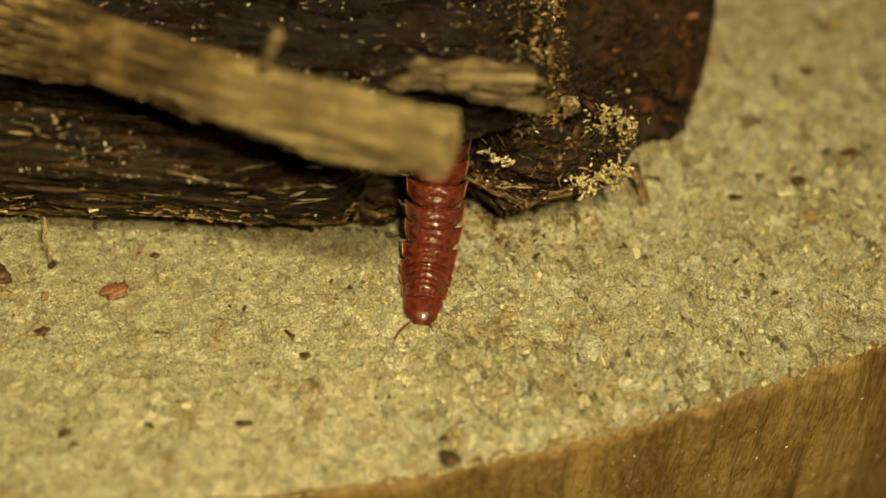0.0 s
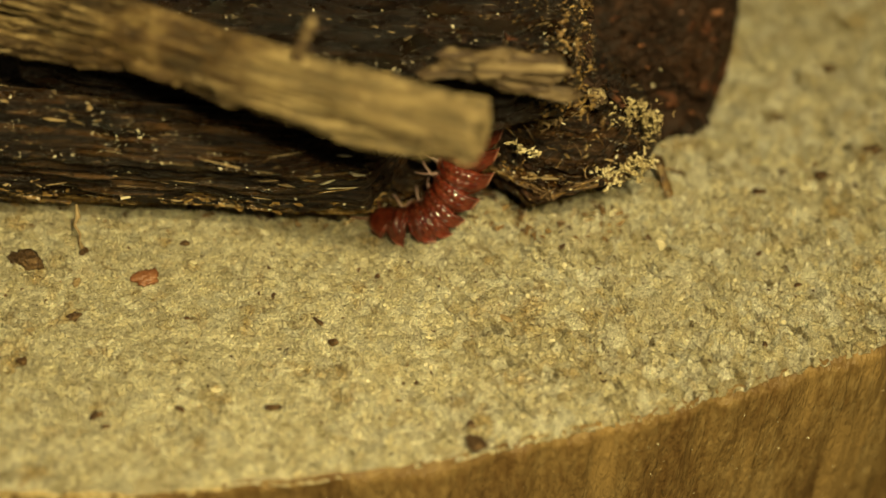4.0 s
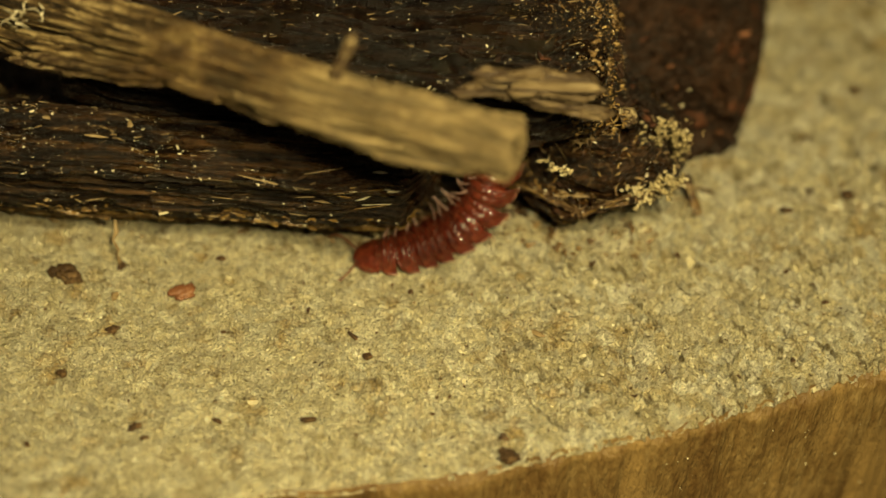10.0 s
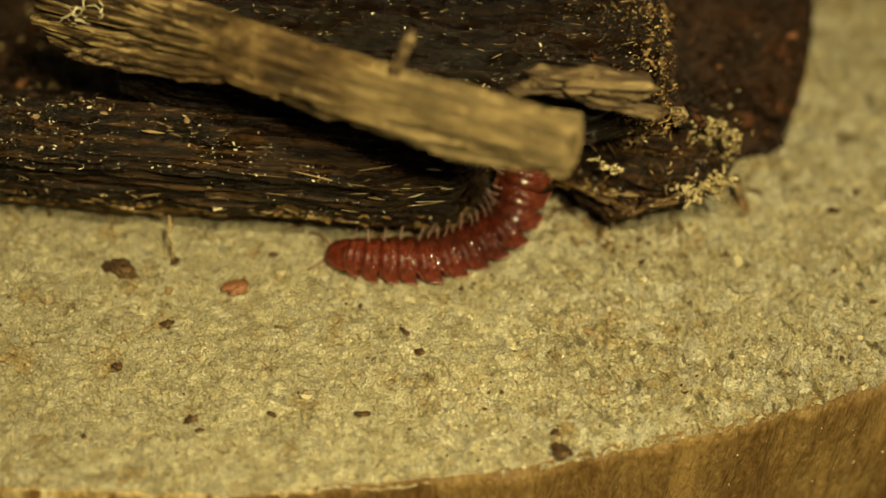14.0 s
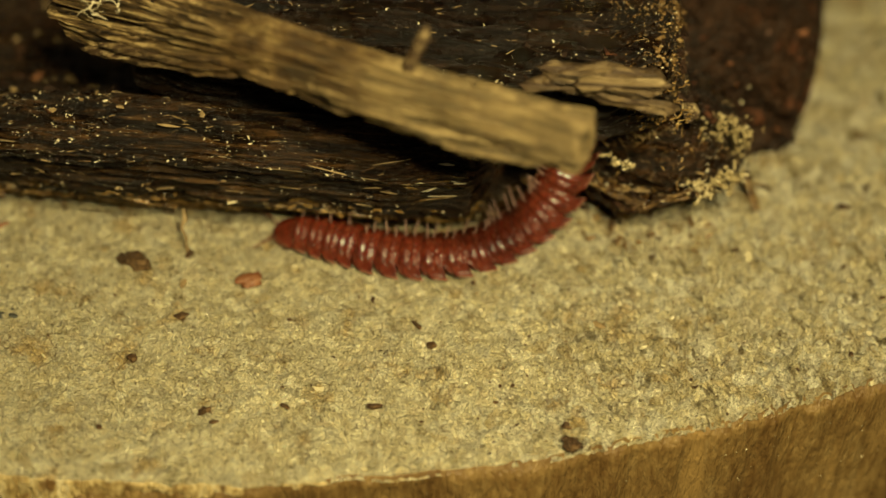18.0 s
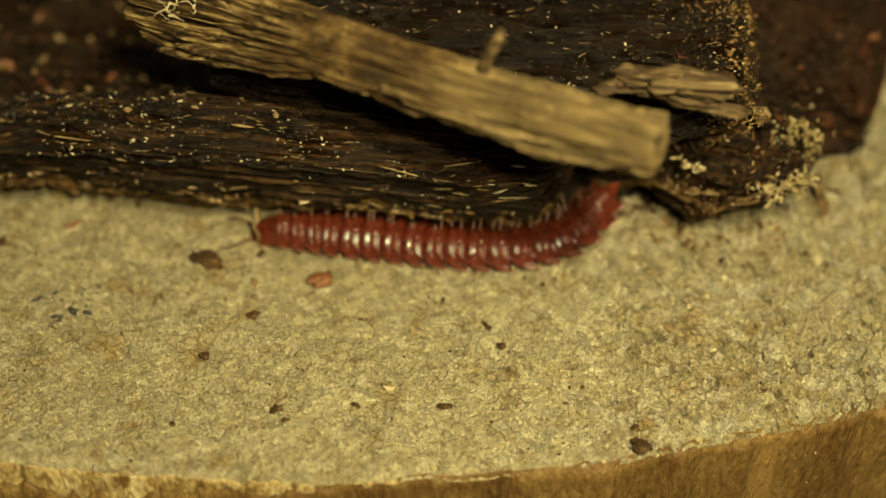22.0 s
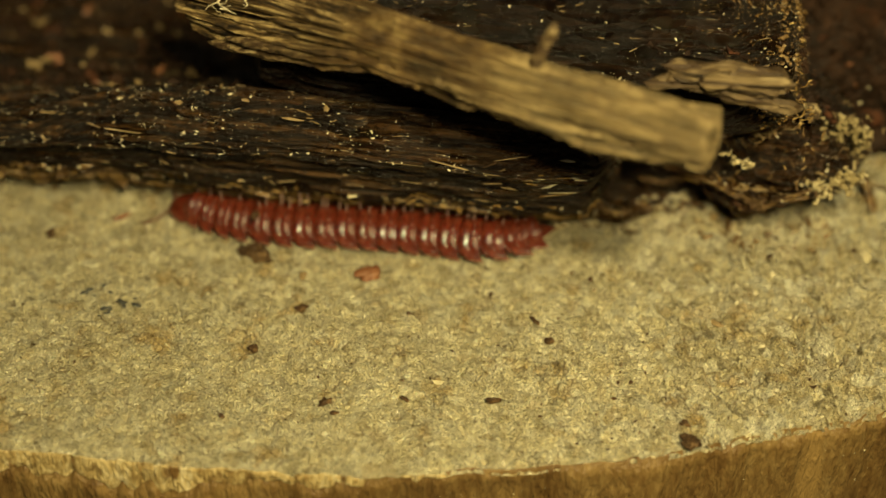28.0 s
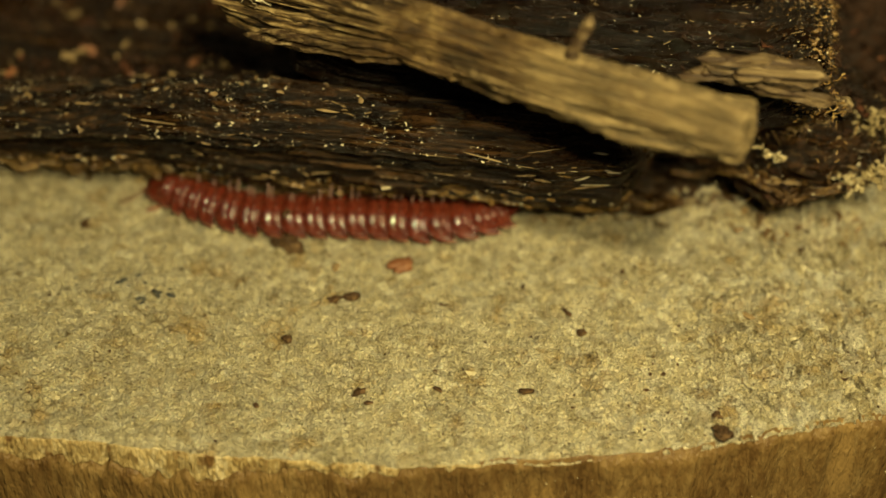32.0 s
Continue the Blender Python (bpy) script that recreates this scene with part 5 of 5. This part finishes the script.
# ---- the millipede ----
def ring_mesh(wide, long, tooth, dome=1.42):
    """A body ring like a roof tile: a low arch that runs out into flat side keels, widest behind, with sharp hind corners,
    a groove across its middle and a thin raised margin. x across, y to the head, z up."""
    nu = 53
    rows = []
    for v in np.r_[np.linspace(0, 0.13, 4), 0.16, 0.19, 0.22, np.linspace(0.25, 1, 27)]:
        u = np.linspace(-1, 1, nu)
        au = np.abs(u)
        full = np.clip((v - 0.13) / 0.10, 0, 1)
        full = full * full * (3 - 2 * full)
        x = wide * (0.80 + 0.12 * full + 0.08 * v ** 1.2) * u
        keel = np.clip((au - 0.6) / 0.4, 0, 1)
        y = long * (0.58 - 1.12 * v) - tooth * keel ** 1.4 * (0.4 + 0.6 * v) - long * 0.26 * keel * (1 - v)
        swell = 0.72 + 0.28 * np.sin(np.pi * min(1, 0.16 + 0.62 * v)) ** 0.8
        flat = 0.32 - 0.30 * keel
        z = dome * swell * (0.90 + 0.10 * full) * (1 - au ** 2.2) + 0.05
        z = 0.5 * (z + flat + np.sqrt((z - flat) ** 2 + 0.02))
        hump = abs(math.sin(math.pi * (v - 0.2) / 0.38)) if v > 0.2 else 0.0  # two cross folds with a groove between
        z = z + 0.19 * (hump - 0.7) * np.clip((0.85 - au) / 0.15, 0, 1) * (0.68 + 0.32 * np.cos(2 * np.pi * (au - 0.1) / 0.27))
        for u0, high in ((0.12, 0.06), (0.40, 0.05), (0.66, 0.08)):  # a row of low bumps across the hind half
            z = z + high * np.exp(-(((au - u0) / 0.075) ** 2) - ((v - 0.76) / 0.09) ** 2)
        z = z + 0.11 * np.exp(-(((v - 0.94) / 0.04) ** 2)) * np.clip((v - 0.8) / 0.1, 0, 1) + 0.10 * np.exp(-(((au - 0.95) / 0.035) ** 2))
        z = z - 0.10 * np.clip((v - 0.97) / 0.03, 0, 1)
        ub = u[::-1]
        ab = np.abs(ub)
        belly = np.where(ab < 0.5, -0.62 * np.sqrt(np.clip(1 - (ab / 0.5) ** 2, 0, 1)), 0)
        zb = np.where(ab < 0.5, belly - 0.1, z[::-1] - 0.2 * np.clip((1 - ab) / 0.2, 0.15, 1))
        top = np.column_stack([x, y, z])
        bottom = np.column_stack([x[::-1] * 0.985, y[::-1] + 0.02, zb])[1:-1]
        rows.append(np.vstack([top, bottom]))
    return grid_mesh("ring", np.array(rows)[:, ::-1], wrap=True, caps=True)


def keel_edge_mesh(wide, long, tooth, side):
    """The pale thickened margin of a side keel, out to its hind corner; its paleness also stands for rim glints."""
    v = np.linspace(0.3, 1.03, 9)
    q = np.column_stack([side * wide * (0.915 + 0.08 * v ** 1.2), long * (0.58 - 1.12 * v) - tooth * (0.4 + 0.6 * v) - long * 0.26 * (1 - v), 0.13 + 0 * v])
    return join([tube(q, 0.055 * np.array([0.3, 0.7, 0.9, 1, 1, 1.05, 1.15, 1.2, 0.4]), 6)], "keel_edge")


def head_mesh():
    rows = []
    for v in np.linspace(0, 1, 16):
        a = np.linspace(0, 2 * np.pi, 28, endpoint=False)
        r = np.sqrt(max(0.0, 1 - (1 - v) ** 2.3)) if v < 1 else 1.0
        rows.append(np.column_stack([1.45 * r * np.cos(a), np.full(28, 1.25 - 2.1 * v), np.sin(a) * r * np.where(np.sin(a) > 0, 0.85, 0.8) - 0.05 - 0.35 * (1 - v)]))
    return grid_mesh("head", np.array(rows), wrap=True, caps=True)


def tail_mesh():
    rows = []
    for v in np.linspace(0, 1, 12):
        a = np.linspace(0, 2 * np.pi, 20, endpoint=False)
        r = max(0.06, 1 - v ** 1.4)
        rows.append(np.column_stack([0.95 * r * np.cos(a), np.full(20, 0.6 - 2.0 * v), 0.5 * r * np.sin(a) + 0.2]))
    return grid_mesh("tail", np.array(rows)[:, ::-1], wrap=True, caps=True)


def leg_mesh(side):
    """A jointed leg from the hip: the long ones reach out to the log, the short ones stay under the lobes."""
    if side > 0:
        q = np.array([(0, 0, 0), (0.55, 0.03, 0.12), (1.0, 0.05, 0.10), (1.45, 0.0, 0.16), (1.85, -0.04, 0.05), (2.15, -0.08, -0.12)]) * 1.22
    else:
        q = np.array([(0, 0, 0), (-0.5, 0.03, 0.05), (-0.85, 0.05, -0.05), (-1.1, 0.02, -0.2), (-1.25, -0.03, -0.4), (-1.3, -0.06, -0.55)]) * 0.7
    return join([tube(q, [0.10, 0.09, 0.08, 0.07, 0.055, 0.015], 7)], "leg")


def feeler_mesh(side):
    q = np.array([(0, 0, 0), (0.45, 0.45, -0.12), (0.9, 1.0, -0.2), (1.15, 1.5, -0.35), (1.1, 2.0, -0.6)]) * (1.15 * side, 1.15, 1)
    co = tube(q, [0.08, 0.085, 0.08, 0.095, 0.06], 8)
    return join([co], "antenna")


STEPS = [0.9] + [1.25] * 4 + [1.64] * 13 + [1.25, 1.05]  # from the head's middle to each ring and the tail


def millipede():
    body = thing("millipede", "glossy dark red flat-backed millipede with pale legs crawling beside the log", "millipede")
    pieces, legs = [], []
    head = part("head", head_mesh(), SHELL, body)
    pieces.append(head)
    for side in (-1, 1):
        f = part("antenna", feeler_mesh(side), FEELER, head, "thin brown antenna")
        f.location = (side * 0.55 * MM, 0.95 * MM, -0.2 * MM)
        legs.append((f, side, -1, 0))
    plate = {}
    leg = {s: leg_mesh(s) for s in (-1, 1)}
    for k in range(1, len(STEPS) - 1):
        wide = float(np.interp(k, [1, 2, 4, 6, 15, 17, 18], [1.72, 1.95, 2.12, 2.22, 2.22, 2.0, 1.6]))
        long = float(np.interp(k, [1, 3, 4, 5, 18], [1.35, 1.4, 1.6, 1.75, 1.75]))
        tooth = float(np.interp(k, [1, 4, 7, 18], [0.08, 0.18, 0.32, 0.46]))
        key = (round(wide, 2), round(long, 2), round(tooth, 2))
        if key not in plate:
            plate[key] = ring_mesh(*key), keel_edge_mesh(*key, -1), keel_edge_mesh(*key, 1)
        r = part("ring", plate[key][0], SHELL, body)
        for edge in plate[key][1:]:
            part("keel_edge", edge, EDGE, r, "pale glossy margin that also stands for rim glints")
        pieces.append(r)
        pairs = 1 if k in (1, 2, 3, 4) else 2
        for n in range(pairs):
            for side in (-1, 1):
                o = part("leg", leg[side], LEG, r)
                o.location = ((1.15 if side > 0 else -0.5) * MM * wide / 2.1, (0.25 - 0.6 * n) * MM, (-0.12 if side > 0 else -0.5) * MM)
                o.scale = (wide / 2.15,) * 3
                legs.append((o, side, k, n))
    pieces.append(part("tail", tail_mesh(), SHELL, body))
    return body, pieces, legs


MILLIPEDE, PIECES, LEGS = millipede()


def motions():
    """The millipede's way: where its midline lies at each time, head first (mm); it draws its rings along that line."""
    lines = []

    def lies(t, *points):
        lines.append((t, np.array(points)))

    lies(0, (-1.4, -2.0, 1.0), (-1.2, 0.6, 1.0), (-1.1, 3.2, 1.0), (-0.8, 5.1, 2.8), (-0.7, 6.1, 5.2), (-0.6, 7.6, 7.3), (-0.4, 9.0, 9.5))
    lies(1, (0.1, -2.8, 1.0), (-0.2, -0.0, 1.0), (-0.4, 2.7, 1.0), (-0.5, 5.0, 2.4), (-0.6, 6.1, 4.9), (-0.9, 7.6, 7.2), (-1.1, 9.1, 9.5))
    lies(2, (-2.0, -3.5, 1.0), (-1.4, -0.7, 1.0), (-0.8, 2.0, 1.0), (-0.5, 4.3, 2.1), (-0.7, 5.4, 4.6), (-1.0, 6.9, 7.0), (-0.8, 8.0, 9.5))
    lies(2.5, (-4.0, -2.0, 1.0), (-3.1, 0.6, 1.0), (-1.9, 3.0, 1.0), (-1.1, 5.2, 1.9), (-0.8, 5.5, 4.6), (-0.9, 7.0, 6.8), (-0.8, 8.3, 9.2))
    lies(3, (-6.9, 0.9, 1.0), (-5.4, 2.9, 1.0), (-3.6, 4.6, 1.2), (-2.0, 5.6, 2.5), (-1.0, 6.0, 4.8), (-0.6, 7.1, 7.0), (-0.1, 8.5, 9.0))
    lies(3.5, (-7.7, 5.5, 1.1), (-5.5, 5.3, 1.0), (-3.6, 6.4, 1.4), (-2.2, 6.8, 3.1), (-1.2, 7.3, 5.0), (-0.7, 8.2, 7.0), (-0.3, 9.3, 9.0))
    lies(5.5, (-5.7, 8.9, 1.3), (-4.4, 7.1, 1.3), (-2.2, 6.9, 1.5), (-0.5, 7.8, 2.5), (0.4, 8.2, 4.5), (0.7, 8.9, 6.5), (1.0, 9.9, 8.5))
    lies(6, (-5.9, 8.8, 1.3), (-4.4, 7.1, 1.3), (-2.2, 7.0, 1.5), (-0.5, 7.8, 2.5), (0.4, 8.2, 4.5), (0.7, 8.9, 6.6), (0.9, 10.0, 8.5))
    lies(7, (-6.7, 9.1, 1.2), (-4.8, 7.7, 1.2), (-2.5, 7.6, 1.3), (-0.5, 8.0, 2.3), (0.6, 8.6, 4.2), (0.9, 9.2, 6.4), (1.2, 10.3, 8.5))
    lies(8, (-7.1, 4.6, 1.0), (-5.1, 5.8, 1.0), (-3.0, 6.9, 1.2), (-1.1, 7.6, 2.1), (0.2, 8.1, 4.0), (0.6, 8.9, 6.0), (0.9, 10.0, 8.1))
    lies(9, (-9.5, 5.4, 1.1), (-6.8, 5.6, 1.1), (-4.3, 6.6, 1.1), (-1.9, 7.8, 1.8), (-0.2, 8.6, 3.6), (0.3, 9.6, 6.1), (0.6, 10.9, 8.5))
    lies(10, (-11.0, 4.4, 1.1), (-8.3, 4.6, 1.1), (-5.9, 5.9, 1.1), (-3.7, 7.4, 1.4), (-1.8, 8.4, 3.0), (-1.0, 9.2, 5.5), (-0.8, 10.4, 7.9))
    lies(11, (-13.5, 5.9, 1.1), (-10.7, 4.9, 1.1), (-7.9, 5.6, 1.2), (-5.2, 7.0, 1.3), (-2.7, 7.9, 2.7), (-1.5, 8.9, 5.3), (-1.2, 10.5, 7.9))
    lies(12, (-15.9, 4.4, 1.1), (-12.6, 3.8, 1.1), (-9.2, 4.2, 1.1), (-6.1, 5.5, 1.3), (-3.3, 6.9, 2.4), (-2.4, 8.1, 5.4), (-2.1, 10.1, 8.1))
    lies(13, (-16.5, 4.1, 1.1), (-13.1, 3.2, 1.1), (-9.6, 3.7, 1.1), (-6.4, 5.2, 1.2), (-3.5, 6.9, 2.4), (-2.6, 8.6, 5.2), (-2.2, 10.4, 8.3))
    lies(16, (-19.6, 3.7, 1.1), (-15.6, 3.7, 1.1), (-11.4, 3.1, 1.1), (-7.3, 4.5, 1.2), (-3.8, 6.7, 1.6), (-1.6, 8.6, 4.6), (-1.2, 10.7, 8.3))
    lies(17, (-21.0, 5.5, 1.1), (-16.8, 3.9, 1.1), (-12.4, 3.1, 1.1), (-8.0, 4.0, 1.1), (-4.2, 6.3, 1.4), (-1.3, 8.2, 4.1), (-0.5, 10.5, 7.9))
    lies(18, (-22.4, 5.3, 1.1), (-17.8, 4.3, 1.1), (-13.2, 3.2, 1.1), (-8.6, 3.5, 1.1), (-4.5, 5.7, 1.2), (-1.1, 8.1, 3.2), (0.4, 10.2, 7.0))
    lies(19, (-24.4, 5.4, 1.1), (-19.6, 4.7, 1.1), (-14.8, 4.1, 1.1), (-10.0, 4.0, 1.1), (-5.4, 5.7, 1.1), (-1.9, 8.3, 2.9), (-0.0, 10.3, 6.8))
    lies(20, (-27.1, 4.3, 1.1), (-22.1, 4.2, 1.1), (-17.1, 3.7, 1.1), (-12.1, 3.6, 1.1), (-7.2, 4.6, 1.1), (-3.1, 7.1, 2.1), (-0.2, 9.2, 5.5))
    lies(21, (-28.1, 4.6, 1.1), (-23.0, 4.9, 1.1), (-18.0, 4.5, 1.1), (-13.0, 4.1, 1.1), (-8.0, 4.6, 1.1), (-3.6, 7.1, 1.7), (-0.1, 9.5, 4.3))
    lies(22, (-29.6, 4.4, 1.1), (-24.6, 4.5, 1.1), (-19.5, 4.3, 1.1), (-14.5, 4.1, 1.1), (-9.5, 4.4, 1.1), (-4.9, 6.4, 1.4), (-1.7, 9.5, 3.6))
    lies(23, (-32.1, 4.5, 1.1), (-27.0, 4.3, 1.1), (-21.9, 4.5, 1.1), (-16.9, 4.1, 1.1), (-11.8, 4.2, 1.1), (-6.9, 5.4, 1.1), (-3.0, 8.3, 2.3))
    lies(24, (-33.4, 4.9, 1.1), (-28.3, 4.3, 1.1), (-23.2, 4.5, 1.1), (-18.1, 4.6, 1.1), (-13.0, 4.6, 1.1), (-8.0, 5.5, 1.1), (-4.1, 8.6, 1.7))
    lies(25, (-35.4, 5.6, 1.1), (-30.4, 4.2, 1.1), (-25.2, 4.4, 1.1), (-19.9, 4.4, 1.1), (-14.7, 4.3, 1.1), (-9.5, 4.7, 1.1), (-5.2, 7.4, 1.2))
    lies(25.5, (-35.9, 5.5, 1.1), (-30.9, 4.4, 1.1), (-25.6, 4.5, 1.1), (-20.3, 4.6, 1.1), (-15.1, 4.4, 1.1), (-9.9, 4.8, 1.1), (-5.7, 7.7, 1.2))
    lies(27.5, (-39.2, 5.6, 1.1), (-34.3, 4.3, 1.1), (-29.3, 3.9, 1.1), (-24.2, 4.0, 1.1), (-19.2, 4.0, 1.1), (-14.1, 3.8, 1.1), (-9.8, 5.8, 1.1))
    lies(28, (-40.2, 5.6, 1.1), (-35.3, 4.4, 1.1), (-30.2, 4.1, 1.1), (-25.2, 4.4, 1.1), (-20.1, 4.4, 1.1), (-15.1, 4.2, 1.1), (-10.5, 5.7, 1.1))
    lies(29, (-42.2, 6.2, 1.1), (-37.3, 4.4, 1.1), (-32.2, 3.7, 1.1), (-27.0, 4.1, 1.1), (-21.8, 4.2, 1.1), (-16.5, 4.1, 1.1), (-11.8, 6.0, 1.1))
    lies(30, (-43.8, 6.8, 1.1), (-39.3, 4.5, 1.1), (-34.3, 3.6, 1.1), (-29.3, 3.9, 1.1), (-24.2, 4.2, 1.1), (-19.2, 4.3, 1.1), (-14.3, 5.7, 1.1))
    lies(31, (-44.6, 7.2, 1.1), (-40.4, 4.5, 1.1), (-35.5, 3.6, 1.1), (-30.5, 3.9, 1.1), (-25.6, 4.3, 1.1), (-20.6, 4.4, 1.1), (-15.9, 5.8, 1.1))
    lies(32, (-45.0, 6.4, 1.1), (-40.6, 4.7, 1.1), (-35.9, 3.7, 1.1), (-31.1, 4.0, 1.1), (-26.4, 4.4, 1.1), (-21.6, 4.6, 1.1), (-17.1, 6.0, 1.1))

    def along(pts):
        """A smooth curve through the points, 40 steps to each, with its length so far."""
        q = np.vstack([2 * pts[0] - pts[1], pts, 2 * pts[-1] - pts[-2]])
        out = []
        for i in range(1, len(q) - 2):
            a, b, c, d = q[i - 1:i + 3]
            u = np.linspace(0, 1, 40, endpoint=False)[:, None]
            out.append(0.5 * (2 * b + (c - a) * u + (2 * a - 5 * b + 4 * c - d) * u * u + (3 * b - a - 3 * c + d) * u ** 3))
        out = np.vstack(out + [pts[-1:]])
        return out, np.r_[0, np.cumsum(np.linalg.norm(np.diff(out, axis=0), axis=1))]

    tracks = [[] for _ in PIECES]
    reach = np.cumsum(STEPS)
    for t, pts in lines:
        total = np.linalg.norm(np.diff(pts, axis=0), axis=1).sum()
        if total < 29.5:  # the rest of the body is still inside the log
            back = pts[-1] - pts[-2]
            back /= np.linalg.norm(back)
            for k in range(1, 6):
                f = k / 5
                way = back * (1 - f) + np.array((0.1, 0.97, 0.22)) * f
                pts = np.vstack([pts, pts[-1] + 4.4 * way / np.linalg.norm(way)])
        curve, s = along(pts)
        roll = radians(np.interp(t, [0, 7, 13, 18, 24, 32], [14, 22, 22, 14, 12, 10]))
        for k, r in enumerate(reach):
            p = np.array([np.interp(r, s, curve[:, j]) for j in range(3)])
            a = np.array([np.interp(max(0, r - 0.7), s, curve[:, j]) for j in range(3)])
            b = np.array([np.interp(min(s[-1], r + 0.7), s, curve[:, j]) for j in range(3)])
            if r >= s[-1] - 0.05:
                p = curve[-1] + (r - s[-1]) * (curve[-1] - curve[-8]) / max(1e-6, np.linalg.norm(curve[-1] - curve[-8]))
            ahead = Vector(a - b).normalized()
            up = Vector((0.0, -math.sin(roll), math.cos(roll)))
            right = ahead.cross(up).normalized()
            up = right.cross(ahead)
            m = Matrix((right, ahead, up)).transposed().to_4x4()
            m.translation = Vector(p) * MM
            tracks[k].append((t, m))
    for piece, rows in zip(PIECES, tracks):
        walk(piece, rows)
    # a crumb drops from above; a lump of dirt is shoved aside and carried up by the passing body
    down = FALLEN.matrix_world.copy()
    drop = [(0, 4.0, 38.0, 18.6), (29.7, 4.0, 38.0, 18.6), (29.8, 3.0, 30.0, 45.0), (29.9, 2.0, 16.0, 52.0), (30.0, -1.8, 4.5, 8.0), (30.07, 0, 0, 0), (32, 0, 0, 0)]
    walk(FALLEN, [(t, Matrix.Translation((x * MM, y * MM, z * MM)) @ down) for t, x, y, z in drop])
    swung = [(0, 0), (21.5, 0), (22.5, 30), (24, 85), (32, 88)]
    walk(STRAND, [(t, pose(-29.4 * MM, 4.2 * MM, 3.6 * MM, a)) for t, a in swung])
    lies_at = LUMP.matrix_world.copy()
    shoved = [(0, 0, 0, 0), (22, 0, 0, 0), (23.5, -1.2, 0.3, 1.0), (25.5, -3.4, 0.1, 2.1), (28, -4.2, 0.5, 2.5), (32, -4.3, 0.0, 2.2)]
    walk(LUMP, [(t, Matrix.Translation((x * MM, y * MM, z * MM)) @ lies_at) for t, x, y, z in shoved])
    # legs swing in waves that run forwards; the feelers grope about
    for n, (leg, side, k, pair) in enumerate(LEGS):
        rest = leg.location.copy()
        stray = random.Random(n)
        skew, late, lift = stray.uniform(-30, 30), stray.uniform(-0.12, 0.12), stray.uniform(-20, 14)
        rows = []
        for i in range(129):
            t = i * 0.25
            calm = 0.35 if 3.4 < t < 7.6 else 1.0
            if k < 0:
                turn = Euler((radians(10 * math.sin(2.1 * t + side)), 0, radians(14 * math.sin(1.7 * t + 2 * side) - 4 * side)))
            else:
                a = 2 * math.pi * (t * 0.9 - k * 0.16 - pair * 0.08 + late)
                reach_up = float(np.interp(t, [2.5, 5, 8, 14, 20], [-50, 30, 64, 72, 98]) + 1.1 * lift) if side > 0 else float(np.interp(t, [4, 12], [0, 30]))  # the legs beside the log climb its foot
                turn = Euler((0, radians(side * calm * 9 * math.cos(a) + side * 4 - reach_up), radians(side * calm * 22 * math.sin(a) + skew)))
            rows.append((t, Matrix.LocRotScale(rest, turn, None)))
        walk(leg, rows)


motions()
